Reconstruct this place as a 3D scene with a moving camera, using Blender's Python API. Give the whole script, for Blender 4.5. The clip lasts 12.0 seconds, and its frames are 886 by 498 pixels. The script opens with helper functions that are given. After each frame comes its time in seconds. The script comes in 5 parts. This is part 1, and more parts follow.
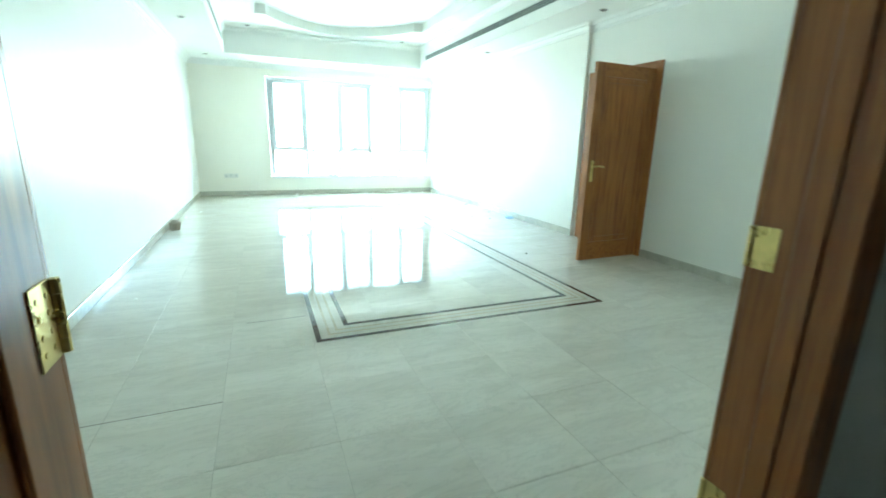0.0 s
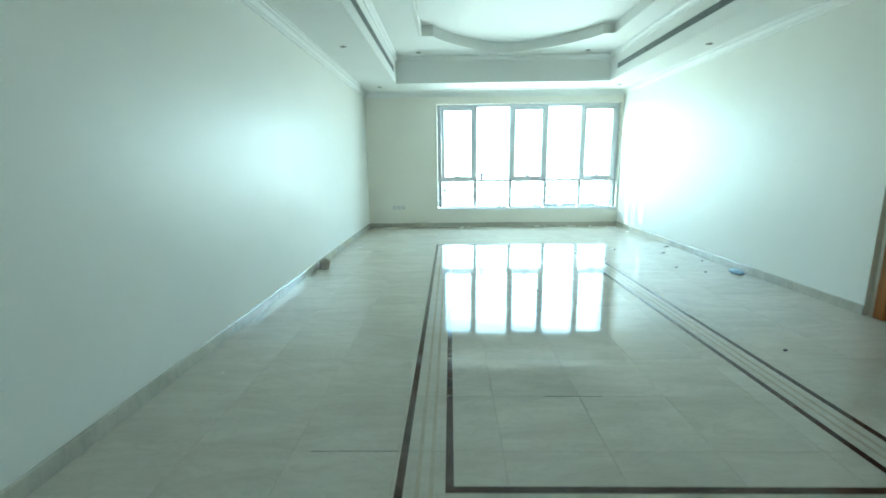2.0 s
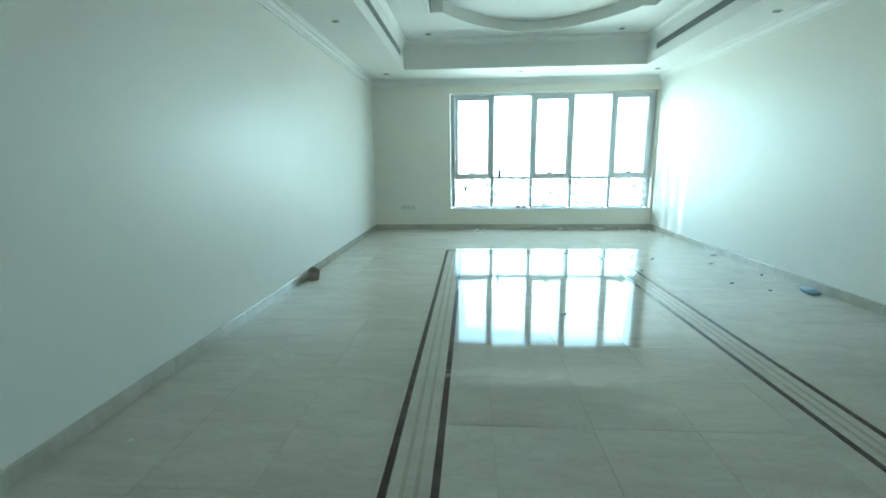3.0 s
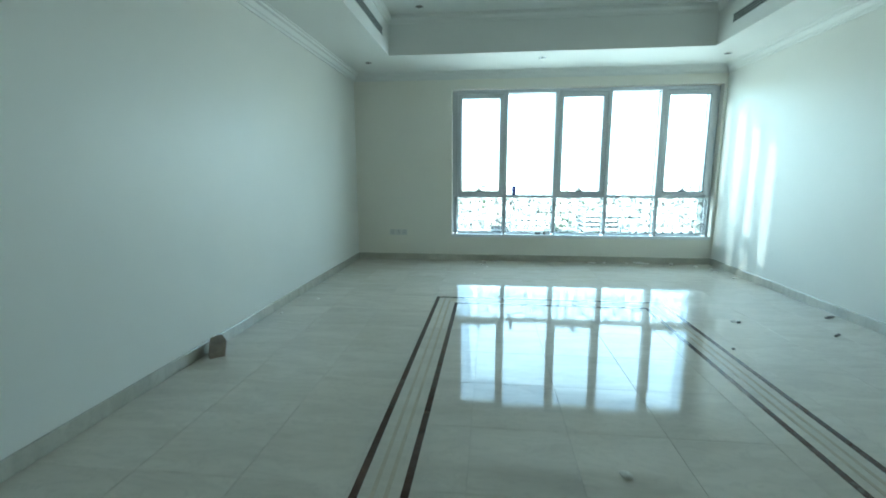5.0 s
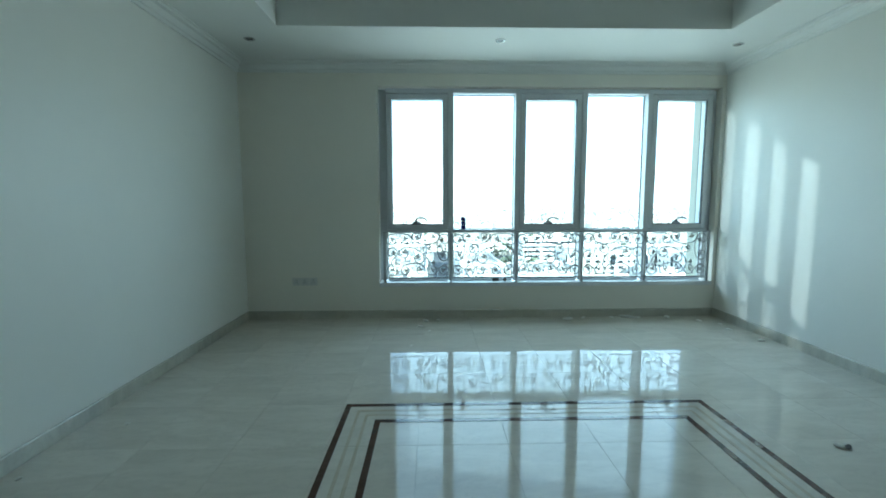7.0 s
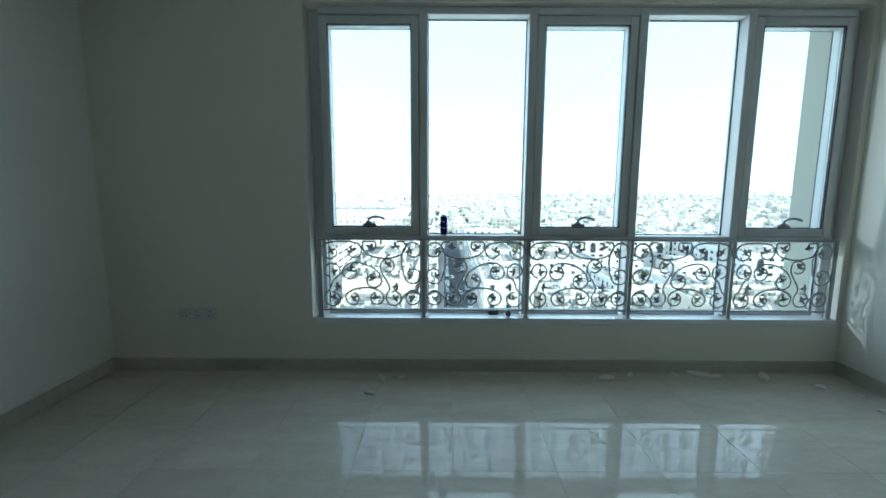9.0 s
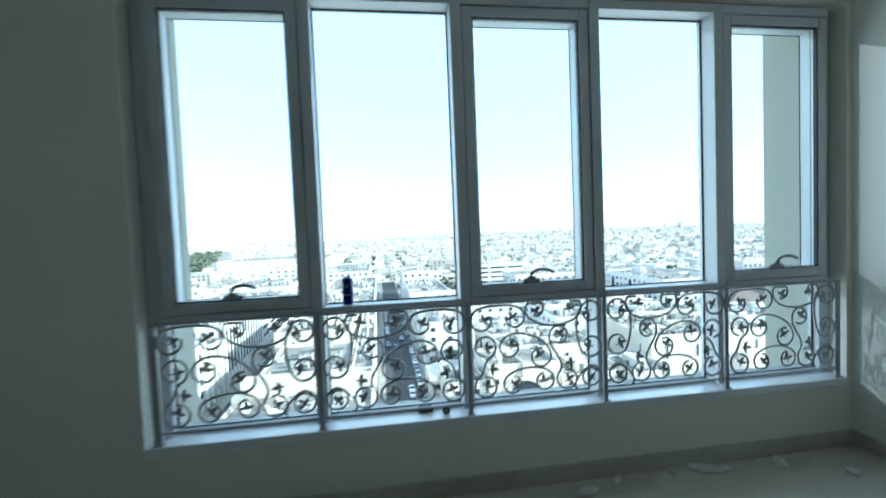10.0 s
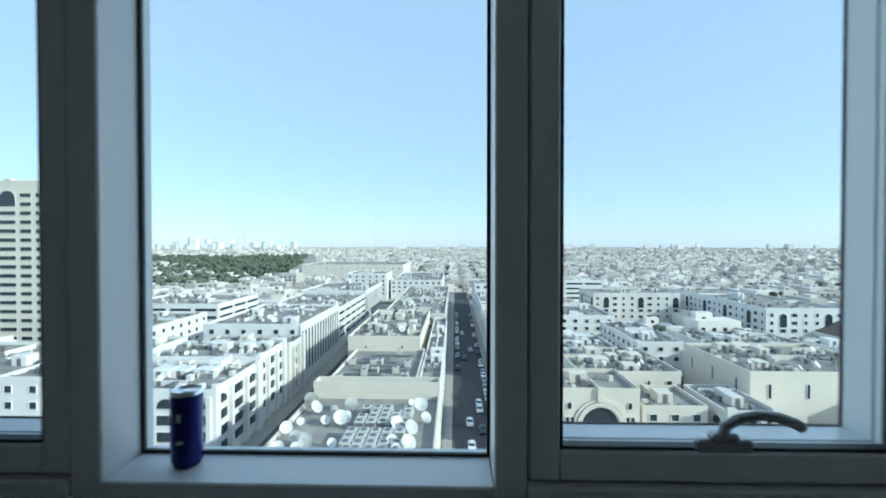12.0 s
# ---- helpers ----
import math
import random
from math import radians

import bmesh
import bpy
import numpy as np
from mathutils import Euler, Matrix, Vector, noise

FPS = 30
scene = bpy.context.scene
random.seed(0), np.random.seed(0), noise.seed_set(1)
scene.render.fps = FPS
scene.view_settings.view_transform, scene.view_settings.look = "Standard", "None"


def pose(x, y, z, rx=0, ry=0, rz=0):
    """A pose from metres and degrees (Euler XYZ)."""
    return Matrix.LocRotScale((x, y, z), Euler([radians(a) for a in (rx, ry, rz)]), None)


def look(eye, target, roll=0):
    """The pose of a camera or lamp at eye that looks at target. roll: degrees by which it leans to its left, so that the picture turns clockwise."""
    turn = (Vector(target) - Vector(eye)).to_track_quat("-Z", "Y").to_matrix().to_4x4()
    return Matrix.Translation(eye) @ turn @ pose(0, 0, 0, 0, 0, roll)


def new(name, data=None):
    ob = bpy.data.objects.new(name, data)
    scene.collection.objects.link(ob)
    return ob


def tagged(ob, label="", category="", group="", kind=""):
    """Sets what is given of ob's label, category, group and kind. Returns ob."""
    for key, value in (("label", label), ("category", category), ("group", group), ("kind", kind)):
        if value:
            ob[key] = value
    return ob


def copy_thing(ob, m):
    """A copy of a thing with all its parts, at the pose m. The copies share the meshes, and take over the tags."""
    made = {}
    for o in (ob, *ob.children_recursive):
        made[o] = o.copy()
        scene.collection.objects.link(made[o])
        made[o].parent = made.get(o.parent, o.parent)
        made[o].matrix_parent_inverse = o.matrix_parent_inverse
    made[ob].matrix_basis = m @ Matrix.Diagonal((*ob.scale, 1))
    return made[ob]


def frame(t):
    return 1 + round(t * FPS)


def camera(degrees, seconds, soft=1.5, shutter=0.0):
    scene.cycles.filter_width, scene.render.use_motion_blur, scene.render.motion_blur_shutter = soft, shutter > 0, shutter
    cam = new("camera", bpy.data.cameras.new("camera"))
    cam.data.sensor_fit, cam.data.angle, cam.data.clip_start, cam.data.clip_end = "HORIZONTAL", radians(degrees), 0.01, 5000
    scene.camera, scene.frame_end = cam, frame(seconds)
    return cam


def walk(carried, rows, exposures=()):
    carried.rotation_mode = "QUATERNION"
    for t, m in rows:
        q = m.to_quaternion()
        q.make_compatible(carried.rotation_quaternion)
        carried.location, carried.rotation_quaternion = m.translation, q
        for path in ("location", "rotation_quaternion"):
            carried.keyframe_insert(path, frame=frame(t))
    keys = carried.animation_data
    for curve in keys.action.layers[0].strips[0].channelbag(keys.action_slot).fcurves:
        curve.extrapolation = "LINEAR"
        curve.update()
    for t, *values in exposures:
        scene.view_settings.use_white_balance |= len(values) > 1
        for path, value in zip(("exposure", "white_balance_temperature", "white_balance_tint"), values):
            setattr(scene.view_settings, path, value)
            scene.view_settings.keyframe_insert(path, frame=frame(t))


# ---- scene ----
cam = camera(90.7, 12.0, soft=1.7, shutter=0.4)
EXPOSURES = [
    (0.0, 5.5, 5850, -10), (0.5, 5.35, 5850, -9), (1.0, 4.9, 5800, -11), (2.0, 4.4, 5750, -11), (3.0, 3.95, 5700, -12), (5.0, 3.35, 5650, -7), (5.5, 3.15, 5650, -7), (6.5, 2.75, 5550, -7),
    (7.5, 2.4, 5600, -4), (9.3, 1.8, 5850, 2), (10.0, 1.75, 5600, 3), (10.5, 1.62, 5400, 4), (11.0, 1.15, 5600, 8), (12.0, 0.8, 5700, 5),
]
PATH = [
    (0, (0.299, 1.376, 1.25), (1.043, 3.169, 0.77), 1.4),
    (0.1, (0.313, 1.435, 1.246), (1.018, 3.243, 0.763), 2.5),
    (0.2, (0.345, 1.516, 1.261), (0.988, 3.344, 0.770), 3.7),
    (0.3, (0.371, 1.578, 1.279), (0.967, 3.417, 0.769), 3.5),
    (0.5, (0.419, 1.713, 1.273), (0.887, 3.601, 0.808), 1.1),
    (1, (0.625, 2.01, 1.274), (0.709, 3.961, 0.845), 0.0),
    (1.5, (0.728, 2.315, 1.275), (0.725, 4.282, 0.914), 0.5),
    (2, (0.78, 2.681, 1.281), (0.744, 4.645, 0.905), -0.6),
    (2.5, (0.898, 3.064, 1.31), (0.751, 5.024, 0.938), -0.1),
    (3, (0.905, 3.504, 1.253), (0.777, 5.462, 0.866), -0.6),
    (3.2, (0.915, 3.683, 1.245), (0.829, 5.641, 0.843), -1.9),
    (4.8, (1.037, 5.128, 1.244), (0.869, 7.091, 0.897), 0.3),
    (5, (1.089, 5.305, 1.258), (0.878, 7.267, 0.93), -0.1),
    (5.5, (1.067, 5.723, 1.291), (0.926, 7.699, 1.017), 1.2),
    (6, (1.057, 6.209, 1.265), (0.984, 8.187, 0.982), 0.1),
    (6.5, (1.109, 6.634, 1.287), (1.035, 8.621, 1.064), 0.3),
    (7, (1.092, 7.099, 1.27), (1.141, 9.087, 1.06), -0.1),
    (7.5, (1.186, 7.522, 1.268), (1.196, 9.513, 1.079), 1.5),
    (7.7, (1.239, 7.679, 1.29), (1.171, 9.669, 1.105), 1.3),
    (9.3, (1.459, 9.125, 1.31), (1.5, 11.104, 1.026), -0.9),
    (9.5, (1.473, 9.295, 1.325), (1.594, 11.28, 1.106), -4.0),
    (10, (1.604, 9.746, 1.324), (1.89, 11.724, 1.239), -2.3),
    (10.2, (1.706, 9.945, 1.342), (1.961, 11.928, 1.296), 0.4),
    (10.5, (1.715, 10.116, 1.338), (2.015, 12.091, 1.236), 1.8),
    (11, (1.754, 10.534, 1.375), (2.073, 12.506, 1.296), -1.9),
    (11.2, (1.852, 10.634, 1.366), (2.091, 12.619, 1.355), -0.7),
    (11.5, (1.919, 10.836, 1.383), (1.974, 12.835, 1.382), -0.6),
    (12, (1.926, 11.169, 1.382), (1.876, 13.168, 1.354), 0.0),
]
walk(cam, [(t, look(eye, target, roll)) for t, eye, target, roll in PATH], EXPOSURES)

# ---------------- world, sun, exposure ----------------
SUN_WAY = Vector((-1.0, 0.42, -0.45)).normalized()
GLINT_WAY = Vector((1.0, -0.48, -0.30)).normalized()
world = bpy.data.worlds.new("sky")
scene.world = world
world.use_nodes = True
wn = world.node_tree
sky = wn.nodes.new("ShaderNodeTexSky")
sky.sky_type = "NISHITA"
sky.sun_disc = False
sky.sun_elevation = radians(22.4)
sky.sun_rotation = math.atan2(1.0, -0.42)
sky.altitude = 50
sky.air_density, sky.dust_density, sky.ozone_density = 1.0, 0.25, 1.6
wn.nodes["Background"].inputs["Strength"].default_value = 0.15
# thin bright haze evens out the blue
haze = wn.nodes.new("ShaderNodeMix")
haze.data_type = "RGBA"
haze.inputs["Factor"].default_value = 0.72
haze.inputs[7].default_value = (2.85, 3.3, 4.15, 1.0)
wn.links.new(sky.outputs[0], haze.inputs[6])
wn.links.new(haze.outputs[2], wn.nodes["Background"].inputs["Color"])

sun_data = bpy.data.lights.new("sun", "SUN")
sun_data.energy, sun_data.angle, sun_data.color = 3.1, radians(0.6), (1.0, 0.92, 0.80)
sun = new("sun", sun_data)
sun.matrix_world = look((60, 40, 40), Vector((60, 40, 40)) + SUN_WAY)

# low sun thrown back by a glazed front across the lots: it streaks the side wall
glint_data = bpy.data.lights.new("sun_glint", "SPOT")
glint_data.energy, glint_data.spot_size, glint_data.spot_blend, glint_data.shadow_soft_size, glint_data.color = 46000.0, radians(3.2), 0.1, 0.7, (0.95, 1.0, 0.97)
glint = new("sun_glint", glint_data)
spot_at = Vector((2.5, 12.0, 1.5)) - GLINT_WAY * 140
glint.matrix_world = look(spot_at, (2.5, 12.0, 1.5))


# extra fill lamp outside the window that tops up the sky's light indoors
glow_data = bpy.data.lights.new("window_fill", "AREA")
glow_data.shape, glow_data.size, glow_data.size_y, glow_data.energy, glow_data.color = "RECTANGLE", 3.3, 1.95, 5.2, (0.86, 0.95, 1.0)
glow_data.spread = radians(150)
glow = new("window_fill", glow_data)
glow.matrix_world = look((2.37, 12.43, 1.43), (0.77, 5.4, 2.3))


# ---------------- materials ----------------
def nodes_of(name):
    m = bpy.data.materials.new(name)
    m.use_nodes = True
    t = m.node_tree
    return m, t, t.nodes["Principled BSDF"]


def add(t, kind, **values):
    n = t.nodes.new(kind)
    for k, v in values.items():
        n.inputs[k].default_value = v
    return n


def coords(t, scale=(1, 1, 1), use="Object"):
    c = t.nodes.new("ShaderNodeTexCoord")
    mp = add(t, "ShaderNodeMapping", Scale=scale)
    t.links.new(c.outputs[use], mp.inputs["Vector"])
    return mp.outputs["Vector"]


def ramp(t, fac, stops):
    r = t.nodes.new("ShaderNodeValToRGB")
    while len(r.color_ramp.elements) < len(stops):
        r.color_ramp.elements.new(0.5)
    for e, (p, c) in zip(r.color_ramp.elements, stops):
        e.position, e.color = p, (*c, 1)
    t.links.new(fac, r.inputs["Fac"])
    return r.outputs["Color"]


def plain(name, colour, rough=0.5, metal=0.0, vary=0.12, scale=3.0, grain=90.0, bump=0.15, spread=0.0, island=False):
    """Paint, plaster, metal and the like: slow blotches, fine grain, a little relief; spread: piece to piece."""
    m, t, b = nodes_of(name)
    v = coords(t)
    slow = add(t, "ShaderNodeTexNoise", Scale=scale, Detail=5.0, Roughness=0.6)
    fine = add(t, "ShaderNodeTexNoise", Scale=grain, Detail=3.0)
    t.links.new(v, slow.inputs["Vector"])
    t.links.new(v, fine.inputs["Vector"])
    c = Vector(colour)
    col = ramp(t, slow.outputs["Fac"], [(0.3, c * (1 - vary)), (0.7, [min(1, k) for k in c * (1 + vary * 0.6)])])
    if spread:
        if island:
            g = t.nodes.new("ShaderNodeNewGeometry")
            rnd = g.outputs["Random Per Island"]
        else:
            g = t.nodes.new("ShaderNodeObjectInfo")
            rnd = g.outputs["Random"]
        hsv = add(t, "ShaderNodeHueSaturation")
        mr = add(t, "ShaderNodeMapRange")
        mr.inputs["To Min"].default_value, mr.inputs["To Max"].default_value = 1 - spread, 1 + spread * 0.5
        t.links.new(rnd, mr.inputs["Value"])
        t.links.new(mr.outputs["Result"], hsv.inputs["Value"])
        t.links.new(col, hsv.inputs["Color"])
        col = hsv.outputs["Color"]
    t.links.new(col, b.inputs["Base Color"])
    b.inputs["Roughness"].default_value, b.inputs["Metallic"].default_value = rough, metal
    rr = add(t, "ShaderNodeMapRange")
    rr.inputs["To Min"].default_value, rr.inputs["To Max"].default_value = max(0.02, rough - 0.06), min(1, rough + 0.06)
    t.links.new(slow.outputs["Fac"], rr.inputs["Value"])
    t.links.new(rr.outputs["Result"], b.inputs["Roughness"])
    if bump:
        bp = add(t, "ShaderNodeBump", Strength=bump, Distance=0.002)
        t.links.new(fine.outputs["Fac"], bp.inputs["Height"])
        t.links.new(bp.outputs["Normal"], b.inputs["Normal"])
    return m


def marble(name, light, dark, vein, rough, spread):
    m, t, b = nodes_of(name)
    v = coords(t, (0.7, 2.6, 1))
    info = t.nodes.new("ShaderNodeObjectInfo")
    shift = add(t, "ShaderNodeVectorMath")
    shift.operation = "ADD"
    comb = t.nodes.new("ShaderNodeCombineXYZ")
    mul = t.nodes.new("ShaderNodeMath")
    mul.operation = "MULTIPLY"
    mul.inputs[1].default_value = 37.0
    t.links.new(info.outputs["Random"], mul.inputs[0])
    t.links.new(mul.outputs[0], comb.inputs["X"])
    t.links.new(mul.outputs[0], comb.inputs["Y"])
    t.links.new(v, shift.inputs[0])
    t.links.new(comb.outputs[0], shift.inputs[1])
    cloud = add(t, "ShaderNodeTexNoise", Scale=1.6, Detail=6.0, Roughness=0.62, Distortion=1.1)
    vn = add(t, "ShaderNodeTexNoise", Scale=2.4, Detail=8.0, Roughness=0.7, Distortion=2.2)
    grain = add(t, "ShaderNodeTexNoise", Scale=60.0, Detail=3.0)
    for n in (cloud, vn, grain):
        t.links.new(shift.outputs[0], n.inputs["Vector"])
    base = ramp(t, cloud.outputs["Fac"], [(0.32, dark), (0.62, light)])
    line = ramp(t, vn.outputs["Fac"], [(0.47, (0, 0, 0)), (0.5, (1, 1, 1)), (0.53, (0, 0, 0))])
    mix = add(t, "ShaderNodeMix")
    mix.data_type = "RGBA"
    k = t.nodes.new("ShaderNodeMath")
    k.operation = "MULTIPLY"
    k.inputs[1].default_value = 0.35
    t.links.new(line, k.inputs[0])
    t.links.new(k.outputs[0], mix.inputs["Factor"])
    t.links.new(base, mix.inputs["A"])
    mix.inputs["B"].default_value = (*vein, 1)
    hsv = add(t, "ShaderNodeHueSaturation")
    mr = add(t, "ShaderNodeMapRange")
    mr.inputs["To Min"].default_value, mr.inputs["To Max"].default_value = 1 - spread, 1 + spread * 0.4
    t.links.new(info.outputs["Random"], mr.inputs["Value"])
    t.links.new(mr.outputs["Result"], hsv.inputs["Value"])
    t.links.new(mix.outputs["Result"], hsv.inputs["Color"])
    t.links.new(hsv.outputs["Color"], b.inputs["Base Color"])
    dust = add(t, "ShaderNodeTexNoise", Scale=0.9, Detail=7.0, Roughness=0.7)
    t.links.new(coords(t), dust.inputs["Vector"])
    rr = add(t, "ShaderNodeMapRange")
    rr.inputs["From Min"].default_value, rr.inputs["From Max"].default_value = 0.35, 0.75
    rr.inputs["To Min"].default_value, rr.inputs["To Max"].default_value = rough, rough + 0.06
    t.links.new(dust.outputs["Fac"], rr.inputs["Value"])
    t.links.new(rr.outputs["Result"], b.inputs["Roughness"])
    bp = add(t, "ShaderNodeBump", Strength=0.02, Distance=0.002)
    t.links.new(cloud.outputs["Fac"], bp.inputs["Height"])
    t.links.new(bp.outputs["Normal"], b.inputs["Normal"])
    return m


def timber(name, light, dark, rough=0.32, axis=2):
    m, t, b = nodes_of(name)
    sc = [14, 14, 14]
    sc[axis] = 0.9
    v = coords(t, sc)
    n = add(t, "ShaderNodeTexNoise", Scale=1.6, Detail=7.0, Roughness=0.62, Distortion=0.8)
    t.links.new(v, n.inputs["Vector"])
    big = add(t, "ShaderNodeTexNoise", Scale=1.3, Detail=3.0)
    t.links.new(coords(t), big.inputs["Vector"])
    col = ramp(t, n.outputs["Fac"], [(0.3, dark), (0.55, light), (0.8, [k * 0.8 for k in light])])
    mix = add(t, "ShaderNodeMix")
    mix.data_type, mix.blend_type = "RGBA", "MULTIPLY"
    mix.inputs["Factor"].default_value = 0.5
    t.links.new(col, mix.inputs["A"])
    t.links.new(ramp(t, big.outputs["Fac"], [(0.3, (0.6, 0.6, 0.6)), (0.7, (1, 1, 1))]), mix.inputs["B"])
    t.links.new(mix.outputs["Result"], b.inputs["Base Color"])
    b.inputs["Roughness"].default_value = rough
    bp = add(t, "ShaderNodeBump", Strength=0.12, Distance=0.001)
    t.links.new(n.outputs["Fac"], bp.inputs["Height"])
    t.links.new(bp.outputs["Normal"], b.inputs["Normal"])
    return m


def clear_glass(name, tint):
    m, t, b = nodes_of(name)
    t.nodes.remove(b)
    face = add(t, "ShaderNodeLayerWeight", Blend=0.5)
    pw = t.nodes.new("ShaderNodeMath")
    pw.operation = "POWER"
    pw.inputs[1].default_value = 5.0
    t.links.new(face.outputs["Facing"], pw.inputs[0])
    fres = add(t, "ShaderNodeMapRange")
    fres.inputs["To Min"].default_value = 0.035
    t.links.new(pw.outputs[0], fres.inputs["Value"])
    tr = add(t, "ShaderNodeBsdfTransparent", Color=(*tint, 1))
    gl = add(t, "ShaderNodeBsdfGlossy", Roughness=0.01)
    mx = t.nodes.new("ShaderNodeMixShader")
    t.links.new(fres.outputs["Result"], mx.inputs[0])
    t.links.new(tr.outputs[0], mx.inputs[1])
    t.links.new(gl.outputs[0], mx.inputs[2])
    t.links.new(mx.outputs[0], t.nodes["Material Output"].inputs["Surface"])
    return m


M_WALL = plain("wall paint", (0.84, 0.83, 0.77), 0.42, vary=0.03, scale=0.8, grain=220, bump=0.05)
M_WALL.node_tree.nodes["Principled BSDF"].inputs["Specular IOR Level"].default_value = 0.36
# wall paint tinted warmer to stand in for bounced light on this wall
M_NORTH = plain("bounce-warmed wall paint", (0.86, 0.83, 0.74), 0.45, vary=0.03, scale=0.8, grain=220, bump=0.05)
M_CEIL = plain("ceiling paint", (0.82, 0.82, 0.78), 0.55, vary=0.03, scale=0.7, grain=200, bump=0.04)
# dark base colour stands in for the gloom of hall and next room
M_HALL = plain("hall paint darkened for gloom", (0.24, 0.22, 0.20), 0.6, vary=0.05, scale=1.0, grain=200)
M_MARBLE = marble("cream marble", (0.685, 0.645, 0.56), (0.59, 0.55, 0.47), (0.46, 0.43, 0.37), 0.028, 0.03)
M_MARBLE.node_tree.nodes["Principled BSDF"].inputs["Specular IOR Level"].default_value = 0.38
M_JOINT = plain("tile grout", (0.50, 0.47, 0.40), 0.7, vary=0.2, scale=5)
M_BASE = marble("baseboard marble", (0.58, 0.56, 0.48), (0.46, 0.44, 0.37), (0.38, 0.36, 0.30), 0.12, 0.05)
M_DARK = marble("brown marble", (0.085, 0.045, 0.032), (0.045, 0.024, 0.018), (0.14, 0.09, 0.07), 0.06, 0.1)
M_TAN = marble("tan marble", (0.60, 0.53, 0.41), (0.50, 0.44, 0.34), (0.40, 0.34, 0.26), 0.06, 0.05)
M_WOOD = timber("stained wood", (0.40, 0.15, 0.034), (0.20, 0.066, 0.014))
M_WOOD2 = timber("stained wood across", (0.40, 0.155, 0.036), (0.21, 0.072, 0.016), axis=1)
M_BRASS = plain("brass", (0.72, 0.56, 0.22), 0.28, 1.0, vary=0.15, scale=20)
M_ALU = plain("white coated aluminium", (0.66, 0.68, 0.70), 0.38, vary=0.04, scale=4, grain=300, bump=0.04)
M_LEDGE = plain("white ledge stone", (0.84, 0.85, 0.85), 0.16, vary=0.05, scale=5, grain=200, bump=0.03)
M_GASKET = plain("black rubber", (0.015, 0.016, 0.018), 0.6, vary=0.1)
M_IRON = plain("grey painted iron", (0.40, 0.41, 0.42), 0.42, 0.3, vary=0.14, scale=14, grain=160, bump=0.25)
M_HANDLE = plain("grey handle metal", (0.30, 0.31, 0.33), 0.35, 0.5, vary=0.1, scale=12)
M_GLASS = clear_glass("window glass", (0.90, 0.97, 0.965))
M_CAN = plain("blue can enamel", (0.008, 0.016, 0.17), 0.22, 0.35, vary=0.15, scale=30, bump=0.03)
M_TIN = plain("bare aluminium", (0.75, 0.76, 0.78), 0.3, 1.0, vary=0.05)
M_RED = plain("red print", (0.45, 0.03, 0.04), 0.3, 0.2)
M_SILVER = plain("silver print", (0.55, 0.57, 0.62), 0.3, 0.5)
M_SLOT = plain("diffuser shadow grey", (0.10, 0.105, 0.10), 0.6, vary=0.1)
M_BLADE = plain("diffuser blade", (0.34, 0.36, 0.35), 0.5)
M_CHROME = plain("lamp chrome", (0.6, 0.6, 0.6), 0.2, 1.0)
M_LENS = plain("unlit lamp lens", (0.22, 0.22, 0.21), 0.2)
M_PLASTIC = plain("white switch plastic", (0.72, 0.71, 0.67), 0.35, vary=0.03)
M_HOLE = plain("socket hole", (0.03, 0.03, 0.03), 0.6)
M_CARD = plain("brown cardboard", (0.42, 0.36, 0.30), 0.85, vary=0.25, scale=9, grain=140, bump=0.4)
M_PAPER = plain("scrap paper", (0.74, 0.73, 0.69), 0.8, vary=0.1, scale=16)
M_PLASTER = plain("plaster crumb", (0.76, 0.74, 0.68), 0.9, vary=0.2, scale=30)
M_DKSCRAP = plain("dark scrap", (0.06, 0.055, 0.05), 0.7, vary=0.3, scale=20)
M_BLUEBAG = plain("blue plastic film", (0.30, 0.45, 0.58), 0.3, vary=0.25, scale=14)
M_FIN = plain("outer render", (0.44, 0.43, 0.37), 0.75, vary=0.06, scale=1.2)


# ---------------- mesh helpers ----------------
def mesh_of(name, bm, mats):
    me = bpy.data.meshes.new(name)
    bm.normal_update()
    bm.to_mesh(me)
    bm.free()
    for m in (mats if isinstance(mats, (list, tuple)) else [mats]):
        me.materials.append(m)
    return me


def part(name, bm, material, parent=None, label="", smooth=False):
    ob = new(name, bm if isinstance(bm, bpy.types.Mesh) else mesh_of(name, bm, material))
    if smooth:
        for p in ob.data.polygons:
            p.use_smooth = True
    if parent is not None:
        ob.parent = parent
    if label:
        ob["label"] = label
    return ob


def thing(name, x=0, y=0, z=0, rz=0, label="", category="", group="", kind=""):
    ob = new(name)
    ob.matrix_basis = pose(x, y, z, 0, 0, rz)
    return tagged(ob, label, category, group, kind)


def box(bm, x0, x1, y0, y1, z0, z1, bevel=0.0, mi=0):
    v = [bm.verts.new((x, y, z)) for x in (x0, x1) for y in (y0, y1) for z in (z0, z1)]
    fs = [bm.faces.new([v[i] for i in f]) for f in ((0, 1, 3, 2), (4, 6, 7, 5), (0, 4, 5, 1), (2, 3, 7, 6), (0, 2, 6, 4), (1, 5, 7, 3))]
    for f in fs:
        f.material_index = mi
    if bevel:
        es = list({e for f in fs for e in f.edges})
        r = bmesh.ops.bevel(bm, geom=es, offset=bevel, segments=1, affect="EDGES", clamp_overlap=True)
        for f in r["faces"]:
            f.material_index = mi
    return v


def boxed(*a, bevel=0.0):
    bm = bmesh.new()
    box(bm, *a, bevel=bevel)
    return bm


